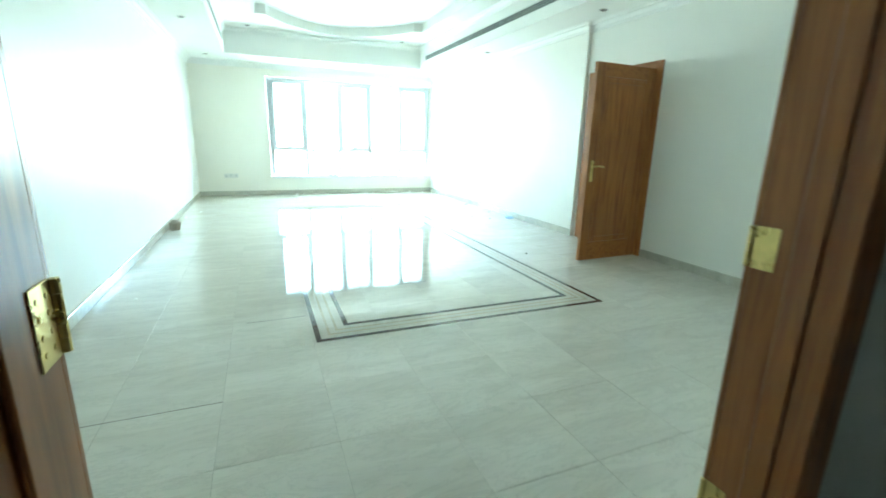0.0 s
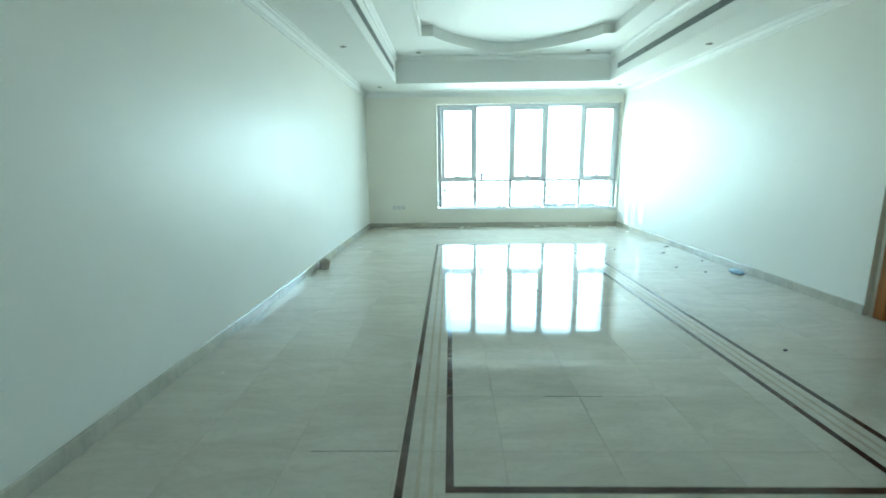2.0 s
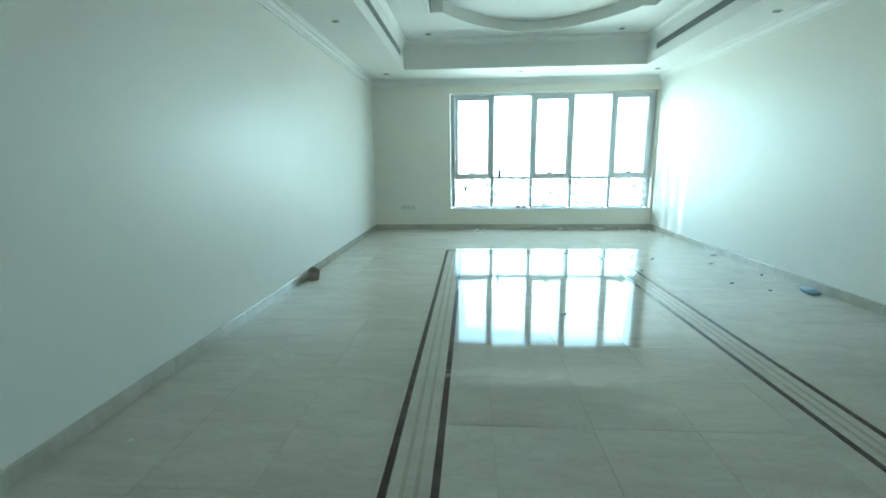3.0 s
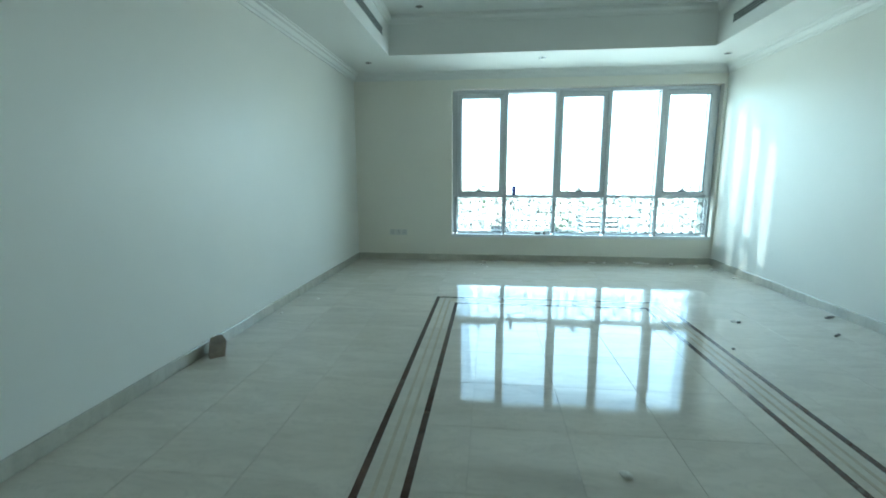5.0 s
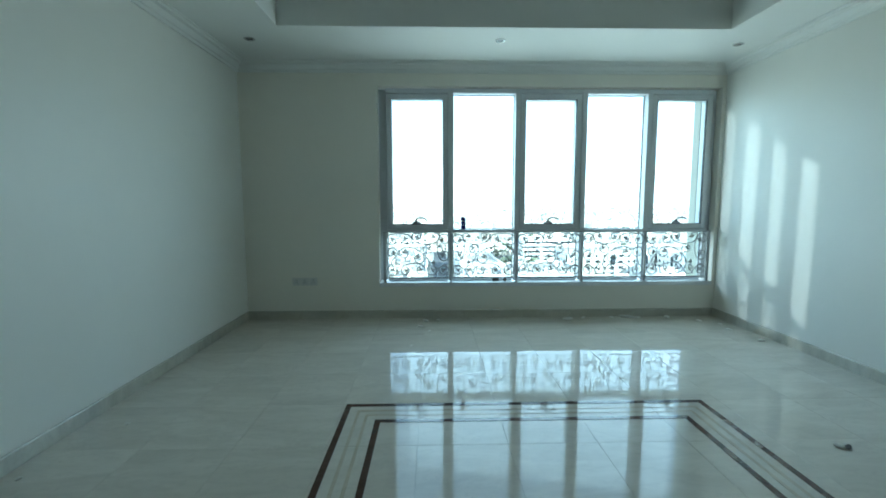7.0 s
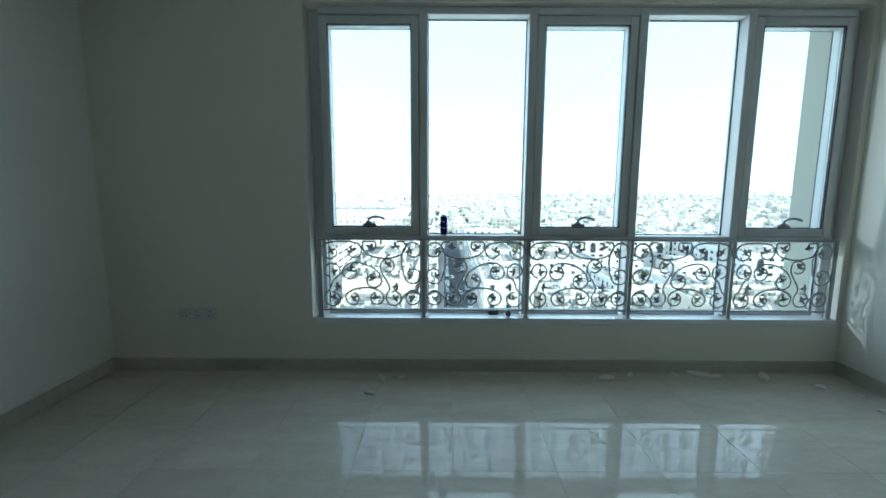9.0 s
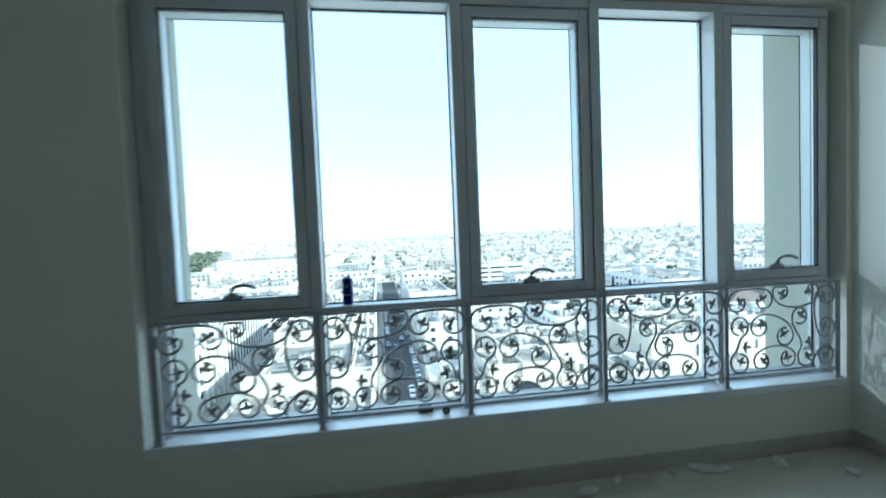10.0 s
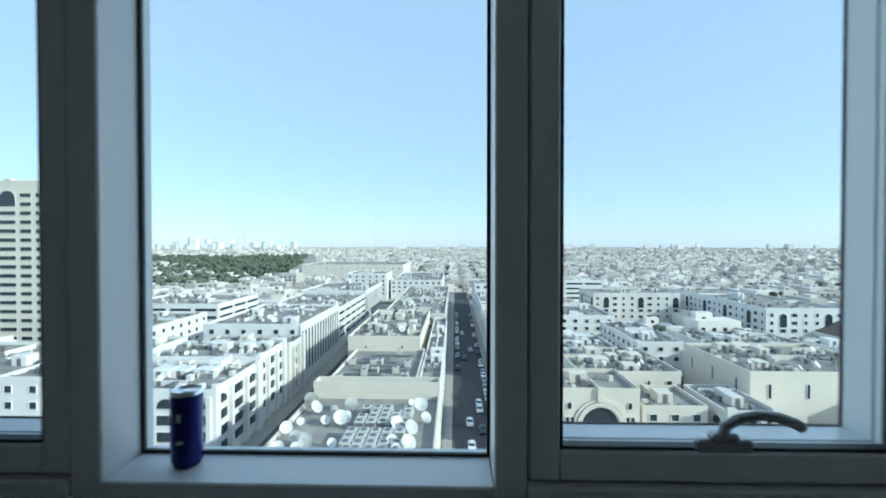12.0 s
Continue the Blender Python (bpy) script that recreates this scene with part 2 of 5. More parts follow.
def cyl(bm, x, y, z0, z1, r0, r1=None, n=12, axis="z", mi=0, caps=True):
    r1 = r0 if r1 is None else r1
    rings = []
    for z, r in ((z0, r0), (z1, r1)):
        ring = []
        for i in range(n):
            a = 2 * math.pi * i / n
            p = (x + r * math.cos(a), y + r * math.sin(a), z)
            if axis == "y":
                p = (x + r * math.cos(a), z, y + r * math.sin(a))
            if axis == "x":
                p = (z, x + r * math.cos(a), y + r * math.sin(a))
            ring.append(bm.verts.new(p))
        rings.append(ring)
    out = []
    for i in range(n):
        j = (i + 1) % n
        out.append(bm.faces.new((rings[0][i], rings[0][j], rings[1][j], rings[1][i])))
    if caps:
        out.append(bm.faces.new(rings[0][::-1]))
        out.append(bm.faces.new(rings[1]))
    for f in out:
        f.material_index = mi
    return rings


def lathe(bm, profile, n=24, mi=0):
    rings = []
    for r, z in profile:
        rings.append([bm.verts.new((r * math.cos(2 * math.pi * i / n), r * math.sin(2 * math.pi * i / n), z)) for i in range(n)])
    for a, b in zip(rings, rings[1:]):
        for i in range(n):
            j = (i + 1) % n
            f = bm.faces.new((a[i], a[j], b[j], b[i]))
            f.material_index = mi
    bm.faces.new(rings[0][::-1]).material_index = mi
    bm.faces.new(rings[-1]).material_index = mi


def tube(bm, pts, r, n=6, taper=False):
    pts = [Vector(p) for p in pts]
    rings = []
    up = Vector((0, 1, 0))
    for i, p in enumerate(pts):
        d = (pts[min(i + 1, len(pts) - 1)] - pts[max(i - 1, 0)]).normalized()
        s = d.cross(up)
        s = s.normalized() if s.length > 1e-4 else Vector((1, 0, 0))
        u = s.cross(d).normalized()
        k = r * (1 if not taper else 0.45 + 0.55 * math.sin(math.pi * i / (len(pts) - 1)) ** 0.5)
        rings.append([bm.verts.new(p + s * k * math.cos(2 * math.pi * j / n) + u * k * math.sin(2 * math.pi * j / n)) for j in range(n)])
    for a, b in zip(rings, rings[1:]):
        for j in range(n):
            q = (j + 1) % n
            bm.faces.new((a[j], a[q], b[q], b[j]))
    bm.faces.new(rings[0][::-1])
    bm.faces.new(rings[-1])


# ---------------- the room: plan in metres ----------------
XL, XR, XN = -0.93, 4.25, 4.30          # side walls; XN: the stretch of wall that holds the side door
YS, YB = 2.04, 11.86                    # entrance wall, window wall
ZC, ZT, ZR = 2.72, 3.17, 3.30           # soffit, tray ceiling, its recess
TX0, TX1, TY0, TY1 = -0.18, 3.62, 3.05, 10.90
WX0, WX1, WZ0, WZ1 = 0.515, 4.212, 0.383, 2.49
GROUND = -45.0
STEP = 6.26                             # where the side wall steps
DY0, DY1, DZ = 5.14, 6.13, 2.06         # side door opening
EX0, EX1, EZ = 0.025, 1.405, 2.10        # entrance opening


def wall(name, pieces, label, mat=None):
    bm = bmesh.new()
    for p in pieces:
        box(bm, *p)
    ob = part(name, bm, mat or M_WALL)
    return tagged(ob, label, "wall", kind="structure")


wall("wall_west", [(XL - 0.2, XL, YS, YB, 0, 3.5)], "smooth white semi-gloss painted plaster wall")
wall("wall_north", [(XL - 0.2, WX0, YB, YB + 0.2, 0, 3.5), (WX1, XR + 0.3, YB, YB + 0.2, 0, 3.5),
                    (WX0, WX1, YB, YB + 0.2, 0, WZ0), (WX0, WX1, YB, YB + 0.2, WZ1, 3.5)], "painted wall around the wide window, warm bounce put in its colour", M_NORTH)
wall("wall_east", [(XR, XR + 0.3, STEP, YB, 0, 3.5)], "white painted side wall catching streaks of low sun")
wall("wall_east_door", [(XN, XN + 0.25, YS, DY0, 0, 3.5), (XN, XN + 0.25, DY1, STEP, 0, 3.5), (XN, XN + 0.25, DY0, DY1, DZ, 3.5)],
     "white painted wall with the side door")
wall("wall_south", [(XL - 0.2, EX0, 1.86, YS, 0, 3.5), (EX1, XN + 0.25, 1.86, YS, 0, 3.5), (EX0, EX1, 1.86, YS, EZ, 3.5)],
     "white painted wall with the entrance doorway")
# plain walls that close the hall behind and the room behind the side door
wall("wall_hall", [(-1.6, -1.4, -1.6, 1.86, 0, 2.7), (3.4, 3.6, -1.6, 1.86, 0, 2.7), (-1.6, 3.6, -1.8, -1.6, 0, 2.7)], "plain hall wall, its gloom put in the paint", M_HALL)
wall("wall_side_room", [(6.4, 6.6, 4.2, 7.2, 0, 2.7), (XN + 0.25, 6.6, 4.0, 4.2, 0, 2.7), (XN + 0.25, 6.6, 7.2, 7.4, 0, 2.7)], "plain wall of the next room, its gloom put in the paint", M_HALL)
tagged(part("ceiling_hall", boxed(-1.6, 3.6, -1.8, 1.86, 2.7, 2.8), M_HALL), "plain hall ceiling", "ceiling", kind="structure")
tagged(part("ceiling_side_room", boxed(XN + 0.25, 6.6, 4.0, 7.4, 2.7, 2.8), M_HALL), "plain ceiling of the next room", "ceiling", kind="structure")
tagged(part("floor_hall", boxed(-1.6, 3.6, -1.8, YS, -0.12, -0.001), M_MARBLE), "cream marble hall floor", "floor", kind="structure")
tagged(part("floor_side_room", boxed(XN, 6.6, 4.0, 7.4, -0.12, -0.001), M_MARBLE), "marble floor of the next room", "floor", kind="structure")

# ---------------- ceiling: soffit, tray and a recess with bowed ends ----------------
bm = bmesh.new()
for p in ((XL, TX0, YS, YB), (TX1, XN, YS, YB), (TX0, TX1, YS, TY0), (TX0, TX1, TY1, YB)):
    box(bm, p[0], p[1], p[2], p[3], ZC, 3.5)
RX0, RX1, RC = 0.37, 3.20, (TY0 + TY1) / 2
RY, BOW, NIB = 2.62, 0.96, 0.17          # half length, bow of the ends, corner nibs
outline = []
for s in (1, -1):
    xs = (RX0, RX1) if s == 1 else (RX1, RX0)
    k = s
    outline.append((xs[0], RC + k * RY))
    outline.append((xs[0] + s * NIB, RC + k * RY))
    for i in range(0, 25):
        f = i / 24
        x = xs[0] + s * NIB + (xs[1] - xs[0] - 2 * s * NIB) * f
        outline.append((x, RC + k * (RY + 0.03 + BOW * math.sin(math.pi * f) ** 0.85)))
    outline.append((xs[1] - s * NIB, RC + k * RY))
    outline.append((xs[1], RC + k * RY))
inner = [bm.verts.new((x, y, ZT)) for x, y in outline]
outer = [bm.verts.new(p) for p in ((TX0, TY0, ZT), (TX1, TY0, ZT), (TX1, TY1, ZT), (TX0, TY1, ZT))]
es = [bm.edges.new((l[i], l[(i + 1) % len(l)])) for l in (inner, outer) for i in range(len(l))]
bmesh.ops.triangle_fill(bm, edges=es, use_beauty=True)
top = [bm.verts.new((x, y, ZR)) for x, y in outline]
for i in range(len(inner)):
    j = (i + 1) % len(inner)
    bm.faces.new((inner[i], inner[j], top[j], top[i]))
bm.faces.new(top)
box(bm, XL - 0.2, XN + 0.25, YS - 0.18, YB + 0.19, 3.5, 3.6)
tagged(part("ceiling", bm, M_CEIL), "white painted ceiling with a deep tray and bowed recess", "ceiling", kind="structure")


def run(bm, loop, profile, closed=True):
    """Sweeps a profile of (inset, z) round a level loop with mitred corners; the inset is towards the loop's left."""
    n = len(loop)
    rings = []
    for i in range(n):
        p = Vector(loop[i])
        a = (p - Vector(loop[i - 1])).normalized() if closed or i else None
        b = (Vector(loop[(i + 1) % n]) - p).normalized() if closed or i < n - 1 else None
        a, b = a or b, b or a
        na, nb = Vector((-a.y, a.x)), Vector((-b.y, b.x))
        m = (na + nb) / max(0.3, 1 + na.dot(nb))
        rings.append([bm.verts.new((p.x + m.x * d, p.y + m.y * d, z)) for d, z in profile])
    for i in range(n if closed else n - 1):
        a, b = rings[i], rings[(i + 1) % n]
        for k in range(len(profile)):
            q = (k + 1) % len(profile)
            bm.faces.new((a[k], b[k], b[q], a[q]))


room_loop = [(XL, YS), (XN, YS), (XN, STEP), (XR, STEP), (XR, YB), (XL, YB)]
CORN = [(0.0, ZC - 0.10), (0.016, ZC - 0.10), (0.02, ZC - 0.078), (0.034, ZC - 0.070), (0.05, ZC - 0.03), (0.078, ZC - 0.024), (0.082, ZC - 0.01), (0.105, ZC - 0.006), (0.105, ZC + 0.01), (0.0, ZC + 0.01)]
bm = bmesh.new()
run(bm, room_loop, CORN)
tagged(part("trim_cornice", bm, M_CEIL), "white stepped plaster cornice along the walls", "cornice", kind="structure")
bm = bmesh.new()
run(bm, [(TX0, TY0), (TX1, TY0), (TX1, TY1), (TX0, TY1)], [(-0.01, ZT - 0.09), (0.012, ZT - 0.09), (0.02, ZT - 0.06), (0.05, ZT - 0.035), (0.055, ZT + 0.01), (-0.01, ZT + 0.01)])
tagged(part("trim_tray", bm, M_CEIL), "small white cove moulding in the ceiling tray", "cornice", kind="structure")
bm = bmesh.new()
run(bm, outline[::-1], [(-0.045, ZT + 0.004), (-0.045, ZT - 0.014), (-0.02, ZT - 0.022), (0.004, ZT - 0.022), (0.004, ZT + 0.03)])
tagged(part("trim_recess", bm, M_CEIL), "white moulding round the bowed ceiling recess", "cornice", kind="structure")

# baseboards
bm = bmesh.new()
BP = [(0.0, 0.001), (0.014, 0.001), (0.014, 0.082), (0.010, 0.088), (0.0, 0.088)]
for loop in ([(XL, YB), (XL, YS), (EX0 - 0.09, YS)], [(EX1 + 0.09, YS), (XN, YS), (XN, DY0 - 0.085)], [(XR, STEP), (XR, YB), (XL, YB)]):
    run(bm, loop, BP, closed=False)
tagged(part("baseboard", bm, M_BASE), "low grey-beige marble baseboard", "baseboard", kind="structure")

# ---------------- window ----------------
MX = [0.575, 1.297, 2.021, 2.745, 3.455, 4.165]
FY0, FY1, GY = 11.895, 12.03, 12.0
window = thing("window_1", (WX0 + WX1) / 2, YB, WZ0, label="wide white aluminium window of five bays over lower fixed panes", category="window", kind="structure")


def wpart(name, bm, mat, parent=None, label=""):
    ob = part(name, bm, mat, parent or window, label)
    top_ob = parent or window
    ob.matrix_parent_inverse = top_ob.matrix_world.inverted() if parent is None else Matrix()
    return ob


bpy.context.view_layer.update()
for i, x in enumerate(MX):
    w = 0.027 if 0 < i < 5 else 0.024
    y0 = FY0 if 0 < i < 5 else FY0 + 0.06
    wpart("mullion", boxed(x - w - (0.03 if i == 0 else 0), x + w + (0.018 if i == 5 else 0), y0, FY1, WZ0 + 0.03, WZ1 - 0.012, bevel=0.003), M_ALU)
for i in range(5):
    x0, x1 = MX[i] + 0.0272, MX[i + 1] - 0.0272
    wpart("transom", boxed(x0, x1, FY0 - 0.006, FY1 - 0.003, 0.945, 0.977, bevel=0.003), M_ALU)
    wpart("head_frame", boxed(x0, x1, FY0 + 0.002, FY1 - 0.002, 2.43, WZ1 - 0.014, bevel=0.003), M_ALU)
    wpart("sill_frame", boxed(x0, x1, 11.974, FY1 - 0.002, WZ0 + 0.013, WZ0 + 0.034, bevel=0.003), M_ALU)
    for z0, z1 in ((WZ0 + 0.034, 0.945), (0.977, 2.43)):
        if i in (0, 2, 4) and z0 > 0.9:
            continue
        g = wpart("pane", boxed(x0 - 0.004, x1 + 0.004, GY, GY + 0.008, z0 - 0.004, z1 + 0.004), M_GLASS, label="clear faintly green glass")
        g.visible_shadow = False
        bm = bmesh.new()
        for a in ((x0, x0 + 0.006, z0, z1), (x1 - 0.006, x1, z0, z1), (x0 + 0.006, x1 - 0.006, z0, z0 + 0.006), (x0 + 0.006, x1 - 0.006, z1 - 0.006, z1)):
            box(bm, a[0], a[1], GY - 0.008, GY - 0.0005, a[2], a[3])
        wpart("gasket", bm, M_GASKET)
    if i in (0, 2, 4):
        s0, s1, z0, z1, f = x0 + 0.004, x1 - 0.004, 0.981, 2.425, 0.052
        sash = wpart("sash", bmesh.new(), M_ALU, label="top-hung white aluminium sash, closed")
        bm = bmesh.new()
        for a in ((s0, s0 + f, z0, z1), (s1 - f, s1, z0, z1), (s0 + f, s1 - f, z0, z0 + f), (s0 + f, s1 - f, z1 - f, z1)):
            box(bm, a[0], a[1], FY0 + 0.008, FY0 + 0.058, a[2], a[3], bevel=0.004)
        sash.data = mesh_of("sash", bm, M_ALU)
        # fixed outer frame behind the sash, with a dark seal at its far edge
        bm, bg = bmesh.new(), bmesh.new()
        for a in ((x0 + 0.0005, s0 + f + 0.001, z0, z1), (s1 - f - 0.001, x1 - 0.0005, z0, z1), (s0 + f + 0.001, s1 - f - 0.001, z0, z0 + f + 0.001), (s0 + f + 0.001, s1 - f - 0.001, z1 - f - 0.001, z1)):
            box(bm, a[0], a[1], FY0 + 0.0585, 12.012, a[2], a[3])
            box(bg, a[0] - 0.002, a[1] + 0.002, 12.0125, 12.018, a[2] - 0.002, a[3] + 0.002)
        wpart("outer_frame", bm, M_ALU)
        wpart("gasket", bg, M_GASKET)
        g = part("pane", boxed(s0 + f - 0.006, s1 - f + 0.006, FY0 + 0.036, FY0 + 0.044, z0 + f - 0.006, z1 - f + 0.006), M_GLASS, sash, "clear faintly green glass")
        g.visible_shadow = False
        bm = bmesh.new()
        a0, a1, b0, b1 = s0 + f, s1 - f, z0 + f, z1 - f
        for a in ((a0, a0 + 0.006, b0, b1), (a1 - 0.006, a1, b0, b1), (a0 + 0.006, a1 - 0.006, b0, b0 + 0.006), (a0 + 0.006, a1 - 0.006, b1 - 0.006, b1)):
            box(bm, a[0], a[1], FY0 + 0.014, FY0 + 0.035, a[2], a[3])
        part("gasket", bm, M_GASKET, sash)
        # curved lever handle on its base plate
        hx, HY, f2 = (s0 + s1) / 2 - 0.015, FY0 + 0.0205, f + 0.020
        bm = bmesh.new()
        box(bm, hx - 0.045, hx + 0.045, HY - 0.030, HY - 0.0129, z0 + f2 - 0.014, z0 + f2 + 0.008, bevel=0.004)
        box(bm, hx - 0.024, hx + 0.020, HY - 0.036, HY - 0.0129, z0 + f2 + 0.004, z0 + f2 + 0.020, bevel=0.005)
        pts = [(hx - 0.008, HY - 0.03, z0 + f2 + 0.014), (hx - 0.004, HY - 0.034, z0 + f2 + 0.034), (hx + 0.012, HY - 0.04, z0 + f2 + 0.048),
               (hx + 0.04, HY - 0.044, z0 + f2 + 0.055), (hx + 0.07, HY - 0.046, z0 + f2 + 0.053), (hx + 0.098, HY - 0.046, z0 + f2 + 0.043), (hx + 0.108, HY - 0.046, z0 + f2 + 0.037)]
        tube(bm, pts, 0.0085, 8)
        part("handle", bm, M_HANDLE, sash, "curved grey metal lever handle", smooth=False)
# painted ledge and reveals inside the opening
wpart("window_sill", boxed(WX0 + 0.001, WX1 - 0.001, YB - 0.012, YB + 0.198, WZ0 - 0.03, WZ0 + 0.012, bevel=0.003), M_LEDGE, label="glossy white stone inner ledge")

# outer render fins that flank the window, and the slab edges above and below
for x0, x1, nm in ((0.26, 0.52, "fin"), (4.26, 4.62, "fin")):
    fin = tagged(part("facade_" + nm, boxed(x0, x1, 12.075, 12.45, -45, 9, bevel=0.006), M_FIN), "cream rendered facade fin outside the window", "facade", kind="structure")
bm = bmesh.new()
box(bm, 0.52, 4.26, 12.075, 12.40, 2.62, 3.4, bevel=0.005)
tagged(part("facade_slab", bm, M_FIN), "cream rendered slab edge above the window", "facade", kind="structure")
# unseen masses above and below the flat, added to keep sun off the fins
bm = bmesh.new()
box(bm, -4.0, 9.0, 2.0, 12.06, 3.62, 16.0)
tagged(part("sun_block_upper", bm, M_FIN), "unseen plain storeys above the flat, added to block the sun", "facade", kind="structure")
bm = bmesh.new()
box(bm, -4.0, 9.0, 2.0, 12.055, GROUND, -0.16)
tagged(part("sun_block_lower", bm, M_FIN), "unseen plain storeys below the flat, added to block the sun", "facade", kind="structure")
bm = bmesh.new()
box(bm, 0.52, 4.26, 12.062, 12.16, 0.20, 0.385, bevel=0.005)
tagged(part("facade_ledge", bm, M_FIN), "cream rendered ledge outside below the window", "facade", kind="structure")

# ---------------- wrought-iron railing ----------------
RYC = 11.872
railing = thing("railing", 2.37, RYC, WZ0 + 0.012, label="grey painted wrought-iron guard rail with leafy scrollwork before the window", category="railing")
bpy.context.view_layer.update()
RINV = railing.matrix_world.inverted()


def rpart(name, bm, mat=None, label="", smooth=False):
    ob = part(name, bm, mat or M_IRON, railing, label, smooth)
    ob.matrix_parent_inverse = RINV
    return ob


POSTS = [0.572, 1.297, 2.021, 2.745, 3.455, 4.158]
for i, x in enumerate(POSTS):
    w = 0.011 if 0 < i < 5 else 0.016
    bm = bmesh.new()
    box(bm, x - w, x + w, RYC - 0.009, RYC + 0.009, 0.3955, 0.944, bevel=0.002)
    box(bm, x - w - 0.008, x + w + 0.008, RYC - 0.016, RYC + 0.014, 0.3955, 0.402, bevel=0.001)
    rpart("post", bm)
rpart("top_rail", boxed(0.556, 4.174, RYC - 0.012, RYC + 0.010, 0.9445, 0.957, bevel=0.003))
for a, b in zip(POSTS, POSTS[1:]):
    rpart("bottom_rail", boxed(a + 0.012, b - 0.012, RYC - 0.006, RYC + 0.006, 0.444, 0.455, bevel=0.002))


def arc(c, r, a0, a1, n=14):
    return [(c[0] + r * math.cos(radians(a0 + (a1 - a0) * i / n)), c[1] + r * math.sin(radians(a0 + (a1 - a0) * i / n))) for i in range(n + 1)]


def curl(c, r, a0, a1, tight=0.62):
    """A scroll end: an arc that winds in from radius r at a1 to a smaller one at a0."""
    n = 16
    return [(c[0] + (r * (tight + (1 - tight) * i / n)) * math.cos(radians(a0 + (a1 - a0) * i / n)),
             c[1] + (r * (tight + (1 - tight) * i / n)) * math.sin(radians(a0 + (a1 - a0) * i / n))) for i in range(n + 1)]


def bridge(p, q, bend=0.9, n=8):
    """Joins two polylines by a smooth cubic that keeps their end directions."""
    a, b = Vector(p[-1]), Vector(q[0])
    ta, tb = (a - Vector(p[-2])).normalized(), (Vector(q[1]) - b).normalized()
    k = (b - a).length * bend
    out = []
    for i in range(1, n):
        s = i / n
        h = (2 * s ** 3 - 3 * s ** 2 + 1) * a + (s ** 3 - 2 * s ** 2 + s) * k * ta + (3 * s ** 2 - 2 * s ** 3) * b + (s ** 3 - s ** 2) * k * tb
        out.append((h.x, h.y))
    return p + out + q


# one panel, 1.45 wide by 1 high; each scroll is two wound ends with a sweep between them
SCROLLS = [
    ((0.12, 0.84), 0.13, -60, -270, (0.47, 0.85), 0.12, 90, -120),
    ((0.70, 0.93), 0.11, -20, 200, (1.10, 0.93), 0.13, -40, 20),
    ((1.33, 0.86), 0.12, -110, 150, (1.33, 0.49), 0.125, 190, 440),
    ((0.14, 0.56), 0.125, 190, -70, (0.15, 0.15), 0.13, 120, 380),
    ((0.41, 0.54), 0.115, 20, -240, (0.75, 0.42), 0.12, 30, -210),
    ((0.96, 0.63), 0.11, -60, 180, (1.05, 0.16), 0.125, 130, 400),
    ((0.44, 0.15), 0.11, 10, -250, (0.79, 0.16), 0.11, 70, -190),
    ((1.32, 0.16), 0.115, 110, 430, (1.18, 0.05), 0.03, 200, 215),
]
LEAVES = [(0.13, 0.84, 30), (0.45, 0.85, 120), (0.70, 0.89, 60), (1.08, 0.90, 100), (1.30, 0.86, 200), (1.31, 0.49, 160), (0.15, 0.55, 10),
          (0.42, 0.55, 80), (0.74, 0.43, 120), (0.96, 0.64, 50), (0.15, 0.15, 70), (0.44, 0.14, 40), (0.78, 0.15, 100), (1.05, 0.15, 30), (1.33, 0.14, 140), (1.10, 0.33, 185), (0.20, 0.33, -5)]


def leaf_mesh():
    """Three pointed leaflets on a short stalk, cupped, about 5 cm across."""
    bm = bmesh.new()
    for turn, size in ((90, 1.0), (20, 0.85), (160, 0.85)):
        rows = []
        for s, w in ((0.0, 0.10), (0.25, 0.42), (0.55, 0.55), (0.8, 0.34), (1.0, 0.03)):
            row = []
            for q in (-1, 0, 1):
                u, v = s * 0.036 * size, q * w * 0.0165 * size
                a = radians(turn)
                row.append((u * math.cos(a) - v * math.sin(a), -0.006 * s + 0.003 * abs(q) * w, u * math.sin(a) + v * math.cos(a)))
            rows.append(row)
        for side in (0.0, 0.0022):
            vs = [[bm.verts.new((x, y + side, z)) for x, y, z in row] for row in rows]
            for r0, r1 in zip(vs, vs[1:]):
                for k in (0, 1):
                    bm.faces.new((r0[k], r0[k + 1], r1[k + 1], r1[k]))
    tube(bm, [(0, 0.001, -0.018), (0.002, 0, -0.008), (0, 0, 0.004)], 0.003, 5)
    return mesh_of("leaf", bm, M_IRON)


LEAF = leaf_mesh()
for k, (a, b) in enumerate(zip(POSTS, POSTS[1:])):
    x0, width, z0, height = a + 0.016, b - a - 0.032, 0.457, 0.485
    flip = k % 2 == 1
    sx = width / 1.45

    def place(u, v):
        u = 1.45 - u if flip else u
        return (x0 + u * sx, RYC, z0 + v * height)

    for n, (c1, r1, a0, a1, c2, r2, b0, b1) in enumerate(SCROLLS):
        p = curl(c1, r1, a0 - math.copysign(75, a1 - a0), a1, 0.74)
        q = curl(c2, r2, b1 + math.copysign(75 if r2 > 0.05 else 0, b1 - b0), b0, 0.74)[::-1]
        line = bridge(p, q)
        bm = bmesh.new()
        tube(bm, [place(min(1.44, max(0.0, u)), min(0.985, max(0.0, v))) for u, v in line], 0.0062, 6)
        rpart("scroll", bm, smooth=True)
    for u, v, turn in LEAVES:
        ob = part("leaf", LEAF, None, railing)
        x, y, z = place(u, v)
        ob.matrix_parent_inverse = RINV
        ob.matrix_basis = pose(x, y - 0.004, z, 0, -(180 - turn if flip else turn) + 90, 0) @ Matrix.Scale(1.15, 4)

